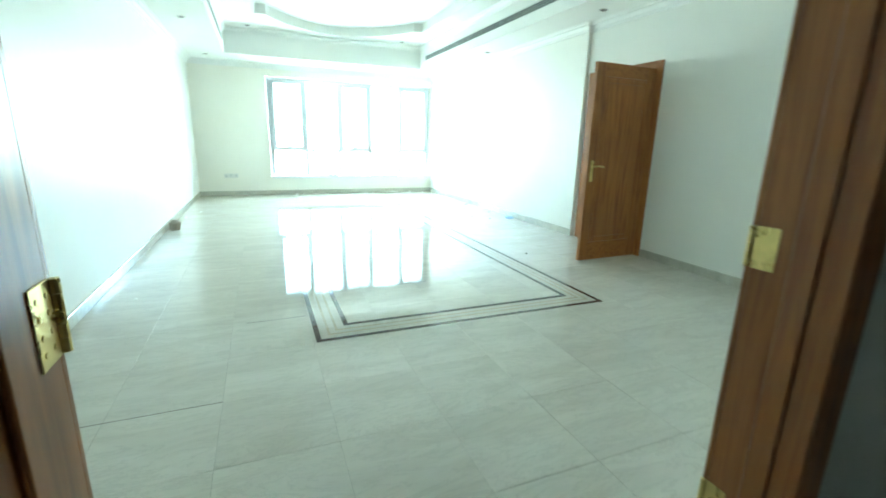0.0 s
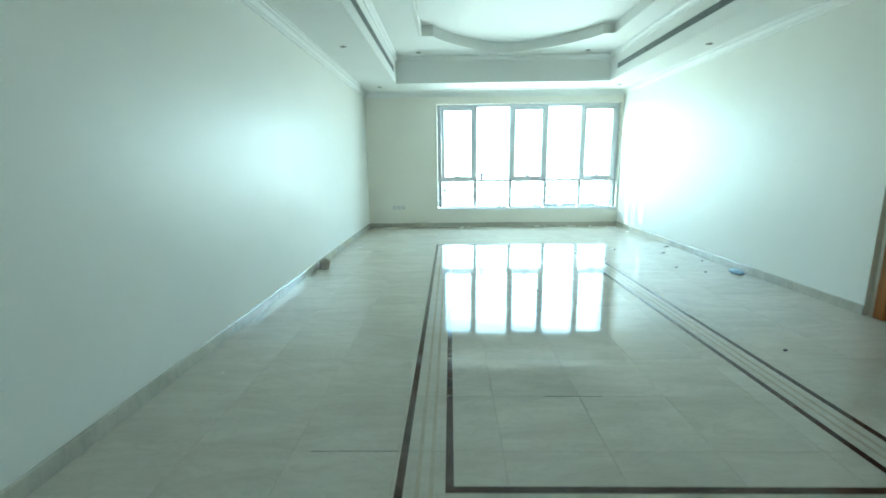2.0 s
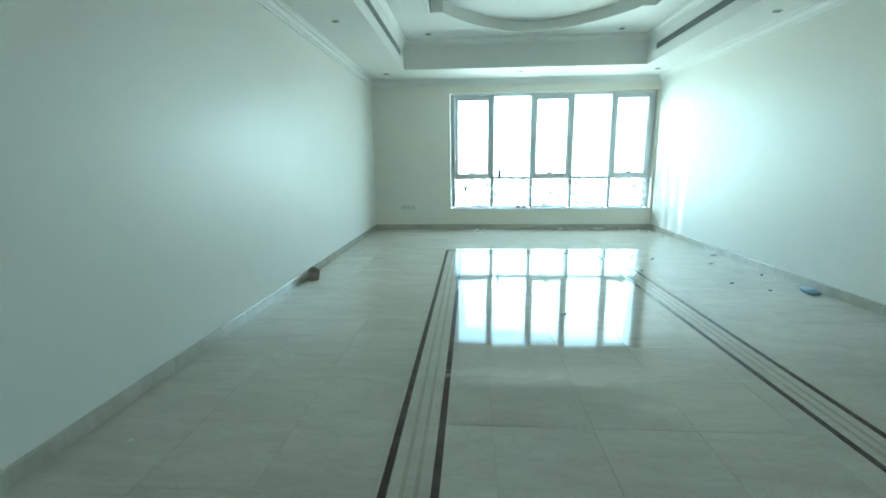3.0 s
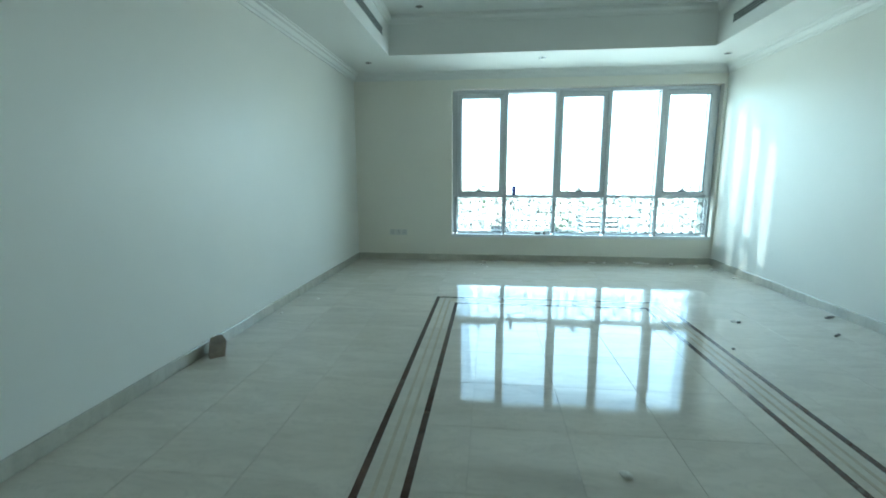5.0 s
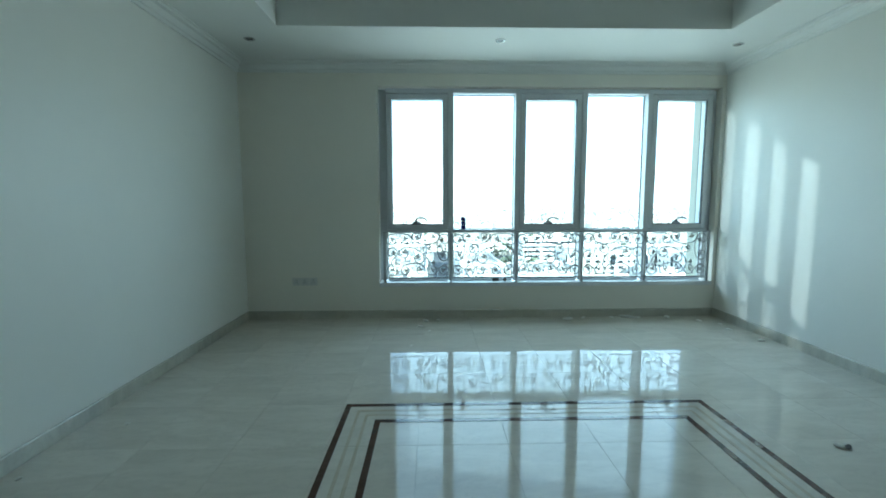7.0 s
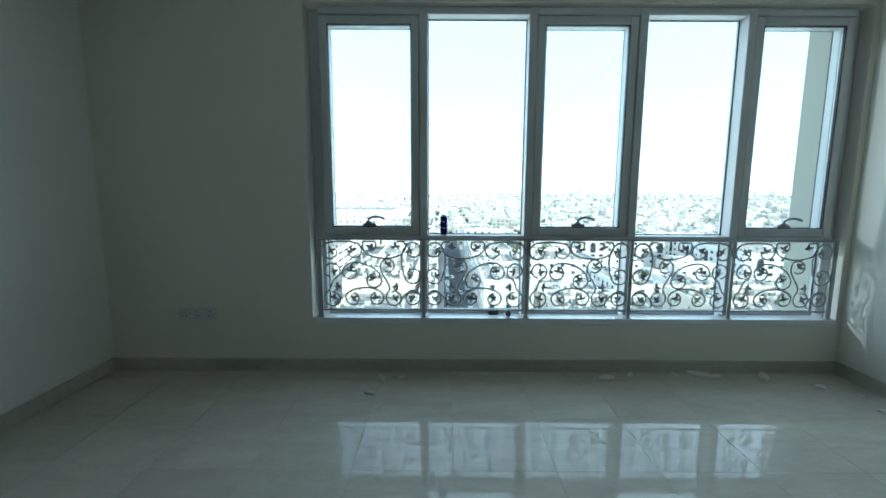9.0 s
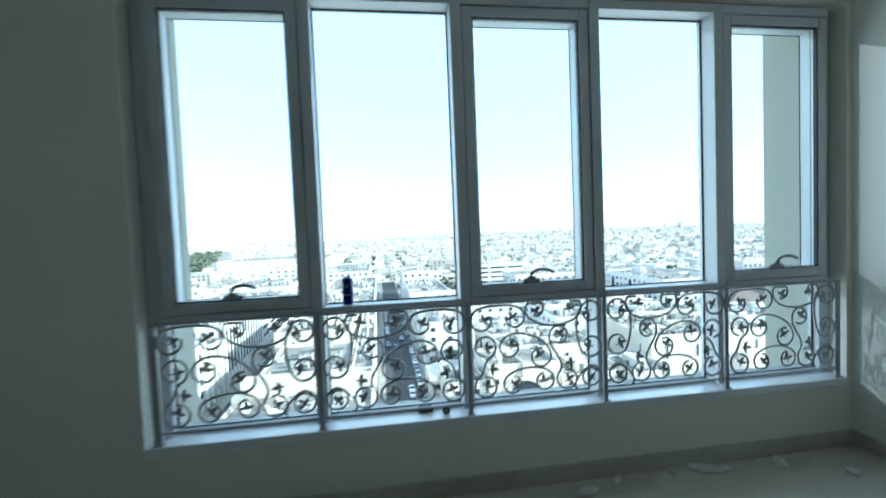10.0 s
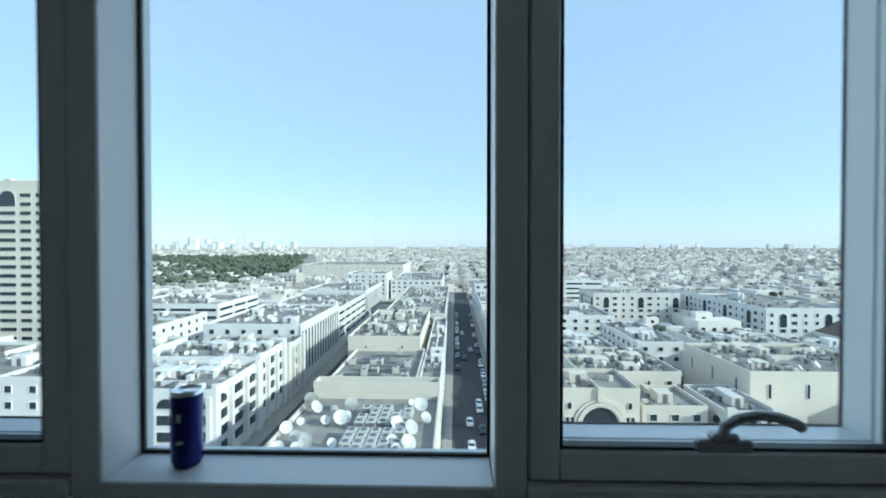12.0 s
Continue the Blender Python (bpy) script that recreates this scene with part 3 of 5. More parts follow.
# ---------------- entrance door frame ----------------
entry = thing("door_frame", (EX0 + EX1) / 2, 1.95, 0, label="brown stained wooden double-door frame with brass hinges", category="door frame")
bpy.context.view_layer.update()
EINV = entry.matrix_world.inverted()


def epart(name, bm, mat, label="", parent=None):
    ob = part(name, bm, mat, entry, label)
    ob.matrix_parent_inverse = EINV
    return ob


for side, x in ((-1, EX0), (1, EX1)):
    def sx(a, b):
        return (x - b, x - a) if side == 1 else (x + a, x + b)

    a, b = sx(0.0005, 0.016)
    epart("jamb", boxed(a, b, 1.852, YS + 0.003, 0.001, EZ - 0.001, bevel=0.002), M_WOOD)
    a, b = sx(0.0165, 0.026)
    epart("door_stop", boxed(a, b, 1.90, 1.955, 0.001, EZ - 0.02, bevel=0.003), M_WOOD)
    for y0, y1 in ((YS + 0.0005, YS + 0.018), (1.842, 1.8595)):
        a, b = sx(-0.085, 0.0155)
        bm = boxed(a, b, y0, y1, 0.001, EZ + 0.075, bevel=0.004)
        epart("architrave", bm, M_WOOD)
    for z in (0.30, 1.02, 1.80):
        a, b = sx(0.0163, 0.0185)
        bm = bmesh.new()
        box(bm, a, b, YS - 0.052, YS + 0.0025, z - 0.052, z + 0.052, bevel=0.0006)
        for zz in (-0.034, -0.012, 0.012, 0.034):
            for yy in (-0.038, -0.012):
                c0, c1 = sx(0.0185, 0.0197)
                cyl(bm, YS + yy, z + zz, c0, c1, 0.0042, n=8, axis="x")
        hx = sum(sx(0.016, 0.026)) / 2
        for j in range(5):
            cyl(bm, hx, YS + 0.0095, z - 0.05 + j * 0.0202, z - 0.05 + j * 0.0202 + 0.0192, 0.0066, n=10)
        epart("hinge", bm, M_BRASS, "brass butt hinge")
epart("head_jamb", boxed(EX0 + 0.017, EX1 - 0.017, 1.853, YS + 0.002, EZ - 0.016, EZ - 0.0005, bevel=0.002), M_WOOD2)
for y0, y1 in ((YS + 0.0005, YS + 0.018), (1.842, 1.8595)):
    epart("head_architrave", boxed(EX0 + 0.009, EX1 - 0.009, y0, y1, EZ - 0.008, EZ + 0.075, bevel=0.004), M_WOOD2)

# ---------------- side door ----------------
frame_2 = thing("door_frame", XN, (DY0 + DY1) / 2, 0, label="brown stained wooden frame of the open side door", category="door frame")
bpy.context.view_layer.update()
FINV = frame_2.matrix_world.inverted()
for y, s in ((DY0, 1), (DY1, -1)):
    for nm, (d0, d1, x0, x1, z1) in (("jamb", (0.0005, 0.02, XN - 0.003, XN + 0.252, DZ - 0.001)), ("architrave", (-0.08, 0.01, XN - 0.02, XN - 0.0035, DZ + 0.072))):
        y0, y1 = sorted((y + s * d0, y + s * d1))
        ob = part(nm, boxed(x0, x1, y0, y1, 0.001, z1, bevel=0.003), M_WOOD, frame_2)
        ob.matrix_parent_inverse = FINV
ob = part("head_jamb", boxed(XN - 0.002, XN + 0.25, DY0 + 0.021, DY1 - 0.021, DZ - 0.02, DZ - 0.0005, bevel=0.003), M_WOOD2, frame_2)
ob.matrix_parent_inverse = FINV
ob = part("head_architrave", boxed(XN - 0.02, XN - 0.0035, DY0 + 0.011, DY1 - 0.011, DZ - 0.01, DZ + 0.072, bevel=0.003), M_WOOD2, frame_2)
ob.matrix_parent_inverse = FINV

# leaf in its own axes: hinge edge at x = 0, leaf runs towards +x, face that shows towards -y
LW, LH, LT = 0.82, 2.045, 0.042
door = thing("door_1", XN - 0.026, DY0 + 0.015, 0.006, 180 + 2.5, label="brown stained panelled wooden door standing open into the room", category="door", kind="structure")
st = 0.105
for nm, a in (("stile", (0, st, 0, LH)), ("stile", (LW - st, LW, 0, LH))):
    part(nm, boxed(a[0], a[1], -LT / 2, LT / 2, a[2], a[3], bevel=0.003), M_WOOD, door)
for z0, z1 in ((0, 0.2), (LH - 0.13, LH)):
    part("rail", boxed(st + 0.0005, LW - st - 0.0005, -LT / 2, LT / 2, z0, z1, bevel=0.003), M_WOOD2, door)
bm = bmesh.new()
box(bm, st + 0.0005, LW - st - 0.0005, -0.009, 0.009, 0.2005, LH - 0.1305)
box(bm, st + 0.05, LW - st - 0.05, -0.016, 0.016, 0.25, LH - 0.18, bevel=0.012)
part("panel", bm, M_WOOD, door)
bm = bmesh.new()
for s in (-1, 1):
    for a in ((st + 0.001, LW - st - 0.001, 0.2005, 0.222), (st + 0.001, LW - st - 0.001, LH - 0.152, LH - 0.1305), (st + 0.001, st + 0.022, 0.222, LH - 0.152), (LW - st - 0.022, LW - st - 0.001, 0.222, LH - 0.152)):
        y0, y1 = sorted((s * 0.0092, s * 0.019))
        box(bm, a[0], a[1], y0, y1, a[2], a[3], bevel=0.004)
part("moulding", bm, M_WOOD, door)
for s in (-1, 1):
    hx = LW - 0.055
    bm = bmesh.new()
    y0, y1 = sorted((s * (LT / 2 + 0.0003), s * (LT / 2 + 0.006)))
    box(bm, hx - 0.02, hx + 0.02, y0, y1, 0.86, 1.08, bevel=0.003)
    cyl(bm, hx, 0.90, y0 if s > 0 else y1, s * (LT / 2 + 0.007), 0.007, n=10, axis="y")
    tube(bm, [(hx, s * (LT / 2 + 0.004), 1.02), (hx, s * (LT / 2 + 0.035), 1.02), (hx - 0.012, s * (LT / 2 + 0.05), 1.02), (hx - 0.06, s * (LT / 2 + 0.052), 1.024), (hx - 0.11, s * (LT / 2 + 0.05), 1.016), (hx - 0.12, s * (LT / 2 + 0.046), 1.012)], 0.0085, 8)
    part("door_handle", bm, M_BRASS, door, "brass lever handle on a long plate")

# ---------------- ceiling fittings ----------------
for x, s in ((TX0, 1), (TX1, -1)):
    grille = thing("air_diffuser", x, 6.95, 2.90, label="long dark linear air diffuser in the ceiling tray", category="air vent", group="linear diffusers in the tray")
    y0, y1 = -3.6, 3.62
    bm = bmesh.new()
    a, b = sorted((s * 0.0005, s * 0.003))
    box(bm, a, b, y0, y1, -0.034, 0.034)
    # flat dark sheet stands in for the shade inside the slot
    part("backing", bm, M_SLOT, grille)
    a, b = sorted((s * 0.0032, s * 0.010))
    for z0, z1 in ((-0.042, -0.034), (0.034, 0.042)):
        part("frame", boxed(a, b, y0, y1, z0, z1), M_BLADE, grille)
    for z in (-0.012, 0.012):
        part("slat", boxed(a, b, y0 + 0.002, y1 - 0.002, z - 0.002, z + 0.002), M_BLADE, grille)


def downlight(x, y, z):
    ob = thing("downlight", x, y, z, label="small round recessed ceiling lamp, switched off", category="ceiling lamp", group="recessed downlights")
    bm = bmesh.new()
    lathe(bm, [(0.046, -0.0005), (0.048, -0.005), (0.040, -0.009), (0.034, -0.007), (0.033, -0.0006)], 20)
    part("trim_ring", bm, M_CHROME, ob, smooth=True)
    bm = bmesh.new()
    lathe(bm, [(0.032, -0.0006), (0.032, -0.004), (0.02, -0.0055), (0.004, -0.006)], 20)
    part("lens", bm, M_LENS, ob)


for x, y in ((-0.52, 8.38), (-0.52, 11.19), (1.71, 11.19), (3.92, 11.24), (3.98, 8.50), (3.98, 5.72)):
    downlight(x, y, ZC)
for x, y in ((0.25, 10.62), (3.12, 10.62)):
    downlight(x, y, ZT)

# ---------------- sockets and wall fixings ----------------


def socket(x, y, z, rz, gangs, label):
    ob = thing("wall_socket", x, y, z, rz, label=label, category="socket")
    w = 0.086
    for i in range(gangs):
        cx = (i - (gangs - 1) / 2) * (w + 0.006)
        plate = part("plate", boxed(cx - w / 2, cx + w / 2, -0.010, -0.0005, -0.043, 0.043, bevel=0.003), M_PLASTIC, ob)
        bm = bmesh.new()
        for dx, dz in ((0, 0.016), (-0.012, -0.012), (0.012, -0.012)):
            box(bm, cx + dx - 0.003, cx + dx + 0.003, -0.0108, -0.0101, dz - 0.005, dz + 0.005)
        part("pin_hole", bm, M_HOLE, plate)


socket(-0.30, YB, 0.415, 0, 3, "row of three white plastic wall sockets low on the wall")
socket(XR, 10.89, 0.386, 90, 1, "single white plastic wall socket low on the wall")
for y, z in ((3.78, 2.13), (3.78, 1.905), (3.645, 1.83), (3.645, 1.67)):
    hook = thing("wall_bracket", XN, y, z, 90, label="small dark metal fixing on the bare wall", category="bracket", group="fixings on the wall")
    bm = bmesh.new()
    box(bm, -0.03, 0.03, -0.006, -0.0005, -0.012, 0.012, bevel=0.002)
    part("plate", bm, M_DKSCRAP, hook)
    bm = bmesh.new()
    tube(bm, [(0, -0.004, 0), (0, -0.03, -0.004), (0, -0.042, 0.004), (0, -0.044, 0.016)], 0.005, 6)
    part("hook", bm, M_DKSCRAP, hook)

# ---------------- drink can, box and things left on the ledge ----------------
can = thing("drink_can", 1.437, 11.955, 0.9775, label="slim dark-blue drink can standing on the window transom", category="can")
bm = bmesh.new()
lathe(bm, [(0.0215, 0.0), (0.0235, 0.002), (0.0265, 0.010), (0.0268, 0.014), (0.0268, 0.124), (0.0262, 0.129)], 28)
part("body", bm, M_CAN, can, smooth=True)
bm = bmesh.new()
lathe(bm, [(0.0261, 0.1292), (0.0245, 0.1345), (0.0250, 0.1365), (0.0240, 0.1375), (0.0228, 0.1355), (0.021, 0.1335)], 28)
part("lid", bm, M_TIN, can, "bare aluminium lid")
part("ring_pull", boxed(-0.006, 0.008, -0.007, 0.007, 0.1337, 0.1350, bevel=0.0005), M_TIN, can)
for a0 in (205, 262):
    for z0, z1, da in ((0.085, 0.100, 18), (0.045, 0.052, 26)):
        bm = bmesh.new()
        vs = []
        for k in range(5):
            a = radians(a0 + da * k / 4)
            vs.append((bm.verts.new((0.02705 * math.cos(a), 0.02705 * math.sin(a), z0)), bm.verts.new((0.02705 * math.cos(a), 0.02705 * math.sin(a), z1))))
        for p, q in zip(vs, vs[1:]):
            bm.faces.new((p[0], q[0], q[1], p[1]))
        part("print", bm, M_SILVER, can, "faint silver mark on the enamel")


def crumple(bm, sx, sy, sz, seed, rough=0.25, cuts=2):
    r = bmesh.ops.create_icosphere(bm, subdivisions=cuts, radius=1)
    for v in r["verts"]:
        k = 1 + rough * noise.noise(v.co * 2.3 + Vector((seed * 3.1, seed, 0)))
        v.co = Vector((v.co.x * sx * k, v.co.y * sy * k, max(0.0, (v.co.z + 0.8)) * sz * k * 0.55))


def scrap(name, x, y, sx, sy, sz, mat, seed, label, category, group="", z=0.0003, rz=None):
    bm = bmesh.new()
    crumple(bm, sx, sy, sz, seed)
    ob = part(name, bm, mat)
    ob.matrix_basis = pose(x, y, z, 0, 0, seed * 47 % 180 if rz is None else rz)
    return tagged(ob, label, category, group)


carton = thing("cardboard_box", -0.835, 8.075, 0.0, 38, label="small crumpled brown cardboard box on the floor against the wall", category="box")
bm = bmesh.new()
box(bm, -0.05, 0.05, -0.058, 0.058, 0.0, 0.105, bevel=0.006)
bmesh.ops.subdivide_edges(bm, edges=bm.edges[:], cuts=2, use_grid_fill=True)
for v in bm.verts:
    n = noise.noise_vector(v.co * 14)
    v.co += Vector((n.x, n.y, n.z * 0.6 if v.co.z > 0.02 else 0)) * 0.016
    v.co.x += v.co.z * 0.15
part("carton", bm, M_CARD, carton)
bm = bmesh.new()
v = [bm.verts.new(p) for p in ((-0.035, -0.055, 0.107), (0.066, -0.055, 0.109), (0.05, 0.03, 0.135), (-0.03, 0.03, 0.130))]
bm.faces.new(v)
bmesh.ops.solidify(bm, geom=bm.faces[:], thickness=0.004)
part("flap", bm, M_CARD, carton, "half-open torn flap")

k = 1
for x, y, s in ((1.15, 11.74, 0.022), (3.95, 11.62, 0.03), (4.05, 11.3, 0.025), (4.12, 10.95, 0.028), (1.06, 11.35, 0.014), (4.1, 11.5, 0.02)):
    scrap("paper_scrap", x, y, s * 1.3, s * 0.8, s * 0.6, M_PAPER, k, "crumpled scrap of white paper on the marble floor", "scrap paper", "scraps by the window wall")
    k += 1
for x, y, s in ((1.68, 7.05, 0.03), (3.21, 9.21, 0.028), (-0.675, 9.55, 0.016), (-0.83, 9.05, 0.017), (-0.67, 5.23, 0.013), (0.9, 10.9, 0.012)):
    scrap("plaster_crumb", x, y, s, s * 0.8, s * 0.55, M_PLASTER, k, "pale crumb of plaster on the marble floor", "rubble", "crumbs on the floor")
    k += 1
for x, y, a, b in ((4.13, 9.42, 0.075, 0.022), (3.85, 8.94, 0.062, 0.012), (3.25, 9.2, 0.035, 0.013), (2.88, 8.56, 0.022, 0.012), (4.10, 8.39, 0.05, 0.014), (3.59, 8.04, 0.03, 0.012), (3.80, 7.78, 0.03, 0.012), (3.08, 5.55, 0.028, 0.012)):
    scrap("dark_scrap", x, y, a, b, 0.012, M_DKSCRAP, k, "thin dark strip of packing lying on the floor", "scrap", "dark scraps on the floor", rz=20 + k * 7 % 40)
    k += 1
for k, (x, y, s) in enumerate(((2.57, 11.74, 0.05), (2.76, 11.80, 0.03), (3.08, 11.81, 0.025), (3.24, 11.80, 0.06), (3.34, 11.77, 0.04), (3.68, 11.77, 0.05), (1.02, 11.71, 0.045), (0.97, 11.50, 0.03))):
    scrap("paper_scrap", x, y, s * 1.3, s * 0.6, s * 0.5, M_PAPER, k + 50, "crumpled scrap of white paper on the marble floor", "scrap paper", "scraps by the window wall")
k = 7
scrap("plastic_film", 4.13, 7.73, 0.12, 0.07, 0.045, M_BLUEBAG, k, "crumpled pale-blue plastic film by the baseboard", "plastic film", rz=80)
lock = thing("tool_block", 1.80, 11.955, 0.3955, 8, label="small dark wooden block on the window ledge", category="block")
part("block", boxed(-0.036, 0.036, -0.02, 0.02, 0.0, 0.03, bevel=0.003), M_DKSCRAP, lock)
knob = thing("tape_roll", 1.90, 11.91, 0.3955, label="small black roll of tape on the window ledge", category="tape")
bm = bmesh.new()
cyl(bm, 0, 0.019, -0.010, 0.010, 0.019, n=18, axis="y")
part("roll", bm, M_GASKET, knob, smooth=False)
bm = bmesh.new()
cyl(bm, 0, 0.019, -0.0104, 0.0104, 0.008, n=14, axis="y")
part("core", bm, M_CARD, knob)

# ---------------- the city below ----------------
GZ = GROUND
M_SAND = plain("sandy ground", (0.36, 0.33, 0.27), 0.9, vary=0.25, scale=0.02, grain=0.6)
M_ROAD = plain("asphalt", (0.055, 0.057, 0.06), 0.85, vary=0.25, scale=0.15, grain=5)
M_PAVE = plain("pavement", (0.34, 0.32, 0.29), 0.85, vary=0.2, scale=0.4, grain=8)
M_WHITE = plain("white render", (0.74, 0.72, 0.68), 0.8, vary=0.07, scale=0.12, grain=2)
M_CREAM = plain("cream render", (0.68, 0.62, 0.52), 0.85, vary=0.08, scale=0.12, grain=2)
M_PALE = plain("pale render", (0.66, 0.63, 0.57), 0.8, vary=0.08, scale=0.12, grain=2)
M_ROOF = plain("dusty roof", (0.31, 0.285, 0.245), 0.9, vary=0.35, scale=0.25, grain=4)
M_CITY = plain("far houses", (0.68, 0.63, 0.56), 0.85, vary=0.1, scale=0.03, grain=0.3, spread=0.45, island=True)
# near-white base stands in for haze and lifts the towers' shaded fronts
M_SKYLINE = plain("far towers", (0.80, 0.79, 0.76), 0.7, vary=0.1, scale=0.02, grain=0.2, spread=0.3, island=True)
M_PANE = plain("dark window glass", (0.035, 0.045, 0.055), 0.12, vary=0.3, scale=0.8, bump=0)
# paler, greyer green puts the distance haze into the leaf colour
M_TREE = plain("haze-paled foliage", (0.115, 0.135, 0.085), 0.8, vary=0.4, scale=0.25, grain=2, spread=0.4, island=True)
M_TRUNK = plain("bark", (0.12, 0.09, 0.06), 0.9)
M_STEEL = plain("dull steel", (0.34, 0.34, 0.33), 0.5, 0.6, vary=0.2, scale=2)
M_UNIT = plain("unit casing", (0.58, 0.56, 0.50), 0.6, vary=0.12, scale=1.5)
M_FAN = plain("fan grille", (0.16, 0.16, 0.155), 0.6)
M_DISH = plain("dish paint", (0.80, 0.79, 0.75), 0.5, vary=0.1, scale=2)
M_TANK = plain("tank plastic", (0.62, 0.60, 0.54), 0.5, vary=0.1, scale=1)
M_TYRE = plain("tyre", (0.02, 0.02, 0.02), 0.8)
M_LINE = plain("road paint", (0.6, 0.6, 0.56), 0.8, vary=0.2, scale=0.5)
CAR_PAINT = [plain("car white", (0.78, 0.78, 0.77), 0.25), plain("car silver", (0.42, 0.43, 0.45), 0.25, 0.6), plain("car dark", (0.04, 0.045, 0.06), 0.25)]

bm = bmesh.new()
bmesh.ops.create_circle(bm, cap_ends=True, radius=4800, segments=72)
for v in bm.verts:
    v.co.z = GZ
tagged(part("ground", bm, M_SAND), "dusty pale city ground reaching to the horizon", "ground", kind="structure")


def strip(name, p, q, width, z, mat, label, category):
    a, b = Vector(p), Vector(q)
    d = (b - a).normalized()
    s = Vector((-d.y, d.x)) * width / 2
    bm = bmesh.new()
    lo = [bm.verts.new((*(c + k), z - 0.3)) for c, k in ((a, s), (a, -s), (b, -s), (b, s))]
    hi = [bm.verts.new((*(c + k), z)) for c, k in ((a, s), (a, -s), (b, -s), (b, s))]
    bm.faces.new(hi)
    for i in range(4):
        bm.faces.new((lo[i], lo[(i + 1) % 4], hi[(i + 1) % 4], hi[i]))
    return tagged(part(name, bm, mat), label, category, kind="structure")


strip("road", (7, 30), (8, 420), 11.5, GZ + 0.06, M_ROAD, "long straight asphalt side street between the blocks", "road")
strip("road", (-37, 40), (-38, 420), 11, GZ + 0.05, M_ROAD, "shaded asphalt lane behind the roofs", "road")
strip("road", (-195, 330), (-262, 1060), 34, GZ + 0.07, M_ROAD, "wide dark highway beside the park", "road")
strip("road", (-420, 345), (420, 352), 12, GZ + 0.04, M_ROAD, "asphalt cross street", "road")
for x in (0.2, 14.2):
    strip("pavement", (x, 30), (x + 1, 420), 2.2, GZ + 0.18, M_PAVE, "raised pavement along the side street", "pavement")


def window_mesh(w, h, arched=False, proud=0.18):
    """A framed window about its sill's middle, facing -y: a thin frame that stands proud and glass set back in it."""
    bm = bmesh.new()
    t = min(0.12, w * 0.08)
    if arched:
        rim = [(-w / 2, 0), (w / 2, 0)] + [(w / 2 * math.cos(math.pi * i / 10), h - w / 2 + w / 2 * math.sin(math.pi * i / 10)) for i in range(11)]
    else:
        rim = [(-w / 2, 0), (w / 2, 0), (w / 2, h), (-w / 2, h)]
    cx, cz = 0, h / 2
    inn = [(cx + (x - cx) * (1 - 2 * t / w), cz + (z - cz) * (1 - 2 * t / h)) for x, z in rim]
    def ring(pts, y):
        return [bm.verts.new((x, y, z)) for x, z in pts]
    o0, o1, i1, i0 = ring(rim, 0.0), ring(rim, -proud), ring(inn, -proud), ring(inn, -0.03)
    n = len(rim)
    for i in range(n):
        j = (i + 1) % n
        for a, b in ((o0, o1), (o1, i1), (i1, i0)):
            bm.faces.new((a[i], a[j], b[j], b[i]))
    f = bm.faces.new(i0)
    f.material_index = 1
    return mesh_of("window", bm, [M_WHITE, M_PANE])


WIN = {}


def window_at(parent, x, y, z, rz, w, h, arched=False):
    key = (round(w, 1), round(h, 1), arched)
    if key not in WIN:
        WIN[key] = window_mesh(key[0], key[1], arched)
    ob = part("window", WIN[key], None, parent)
    ob.matrix_basis = pose(x, y, z, 0, 0, rz)
    return ob


RECTS = []


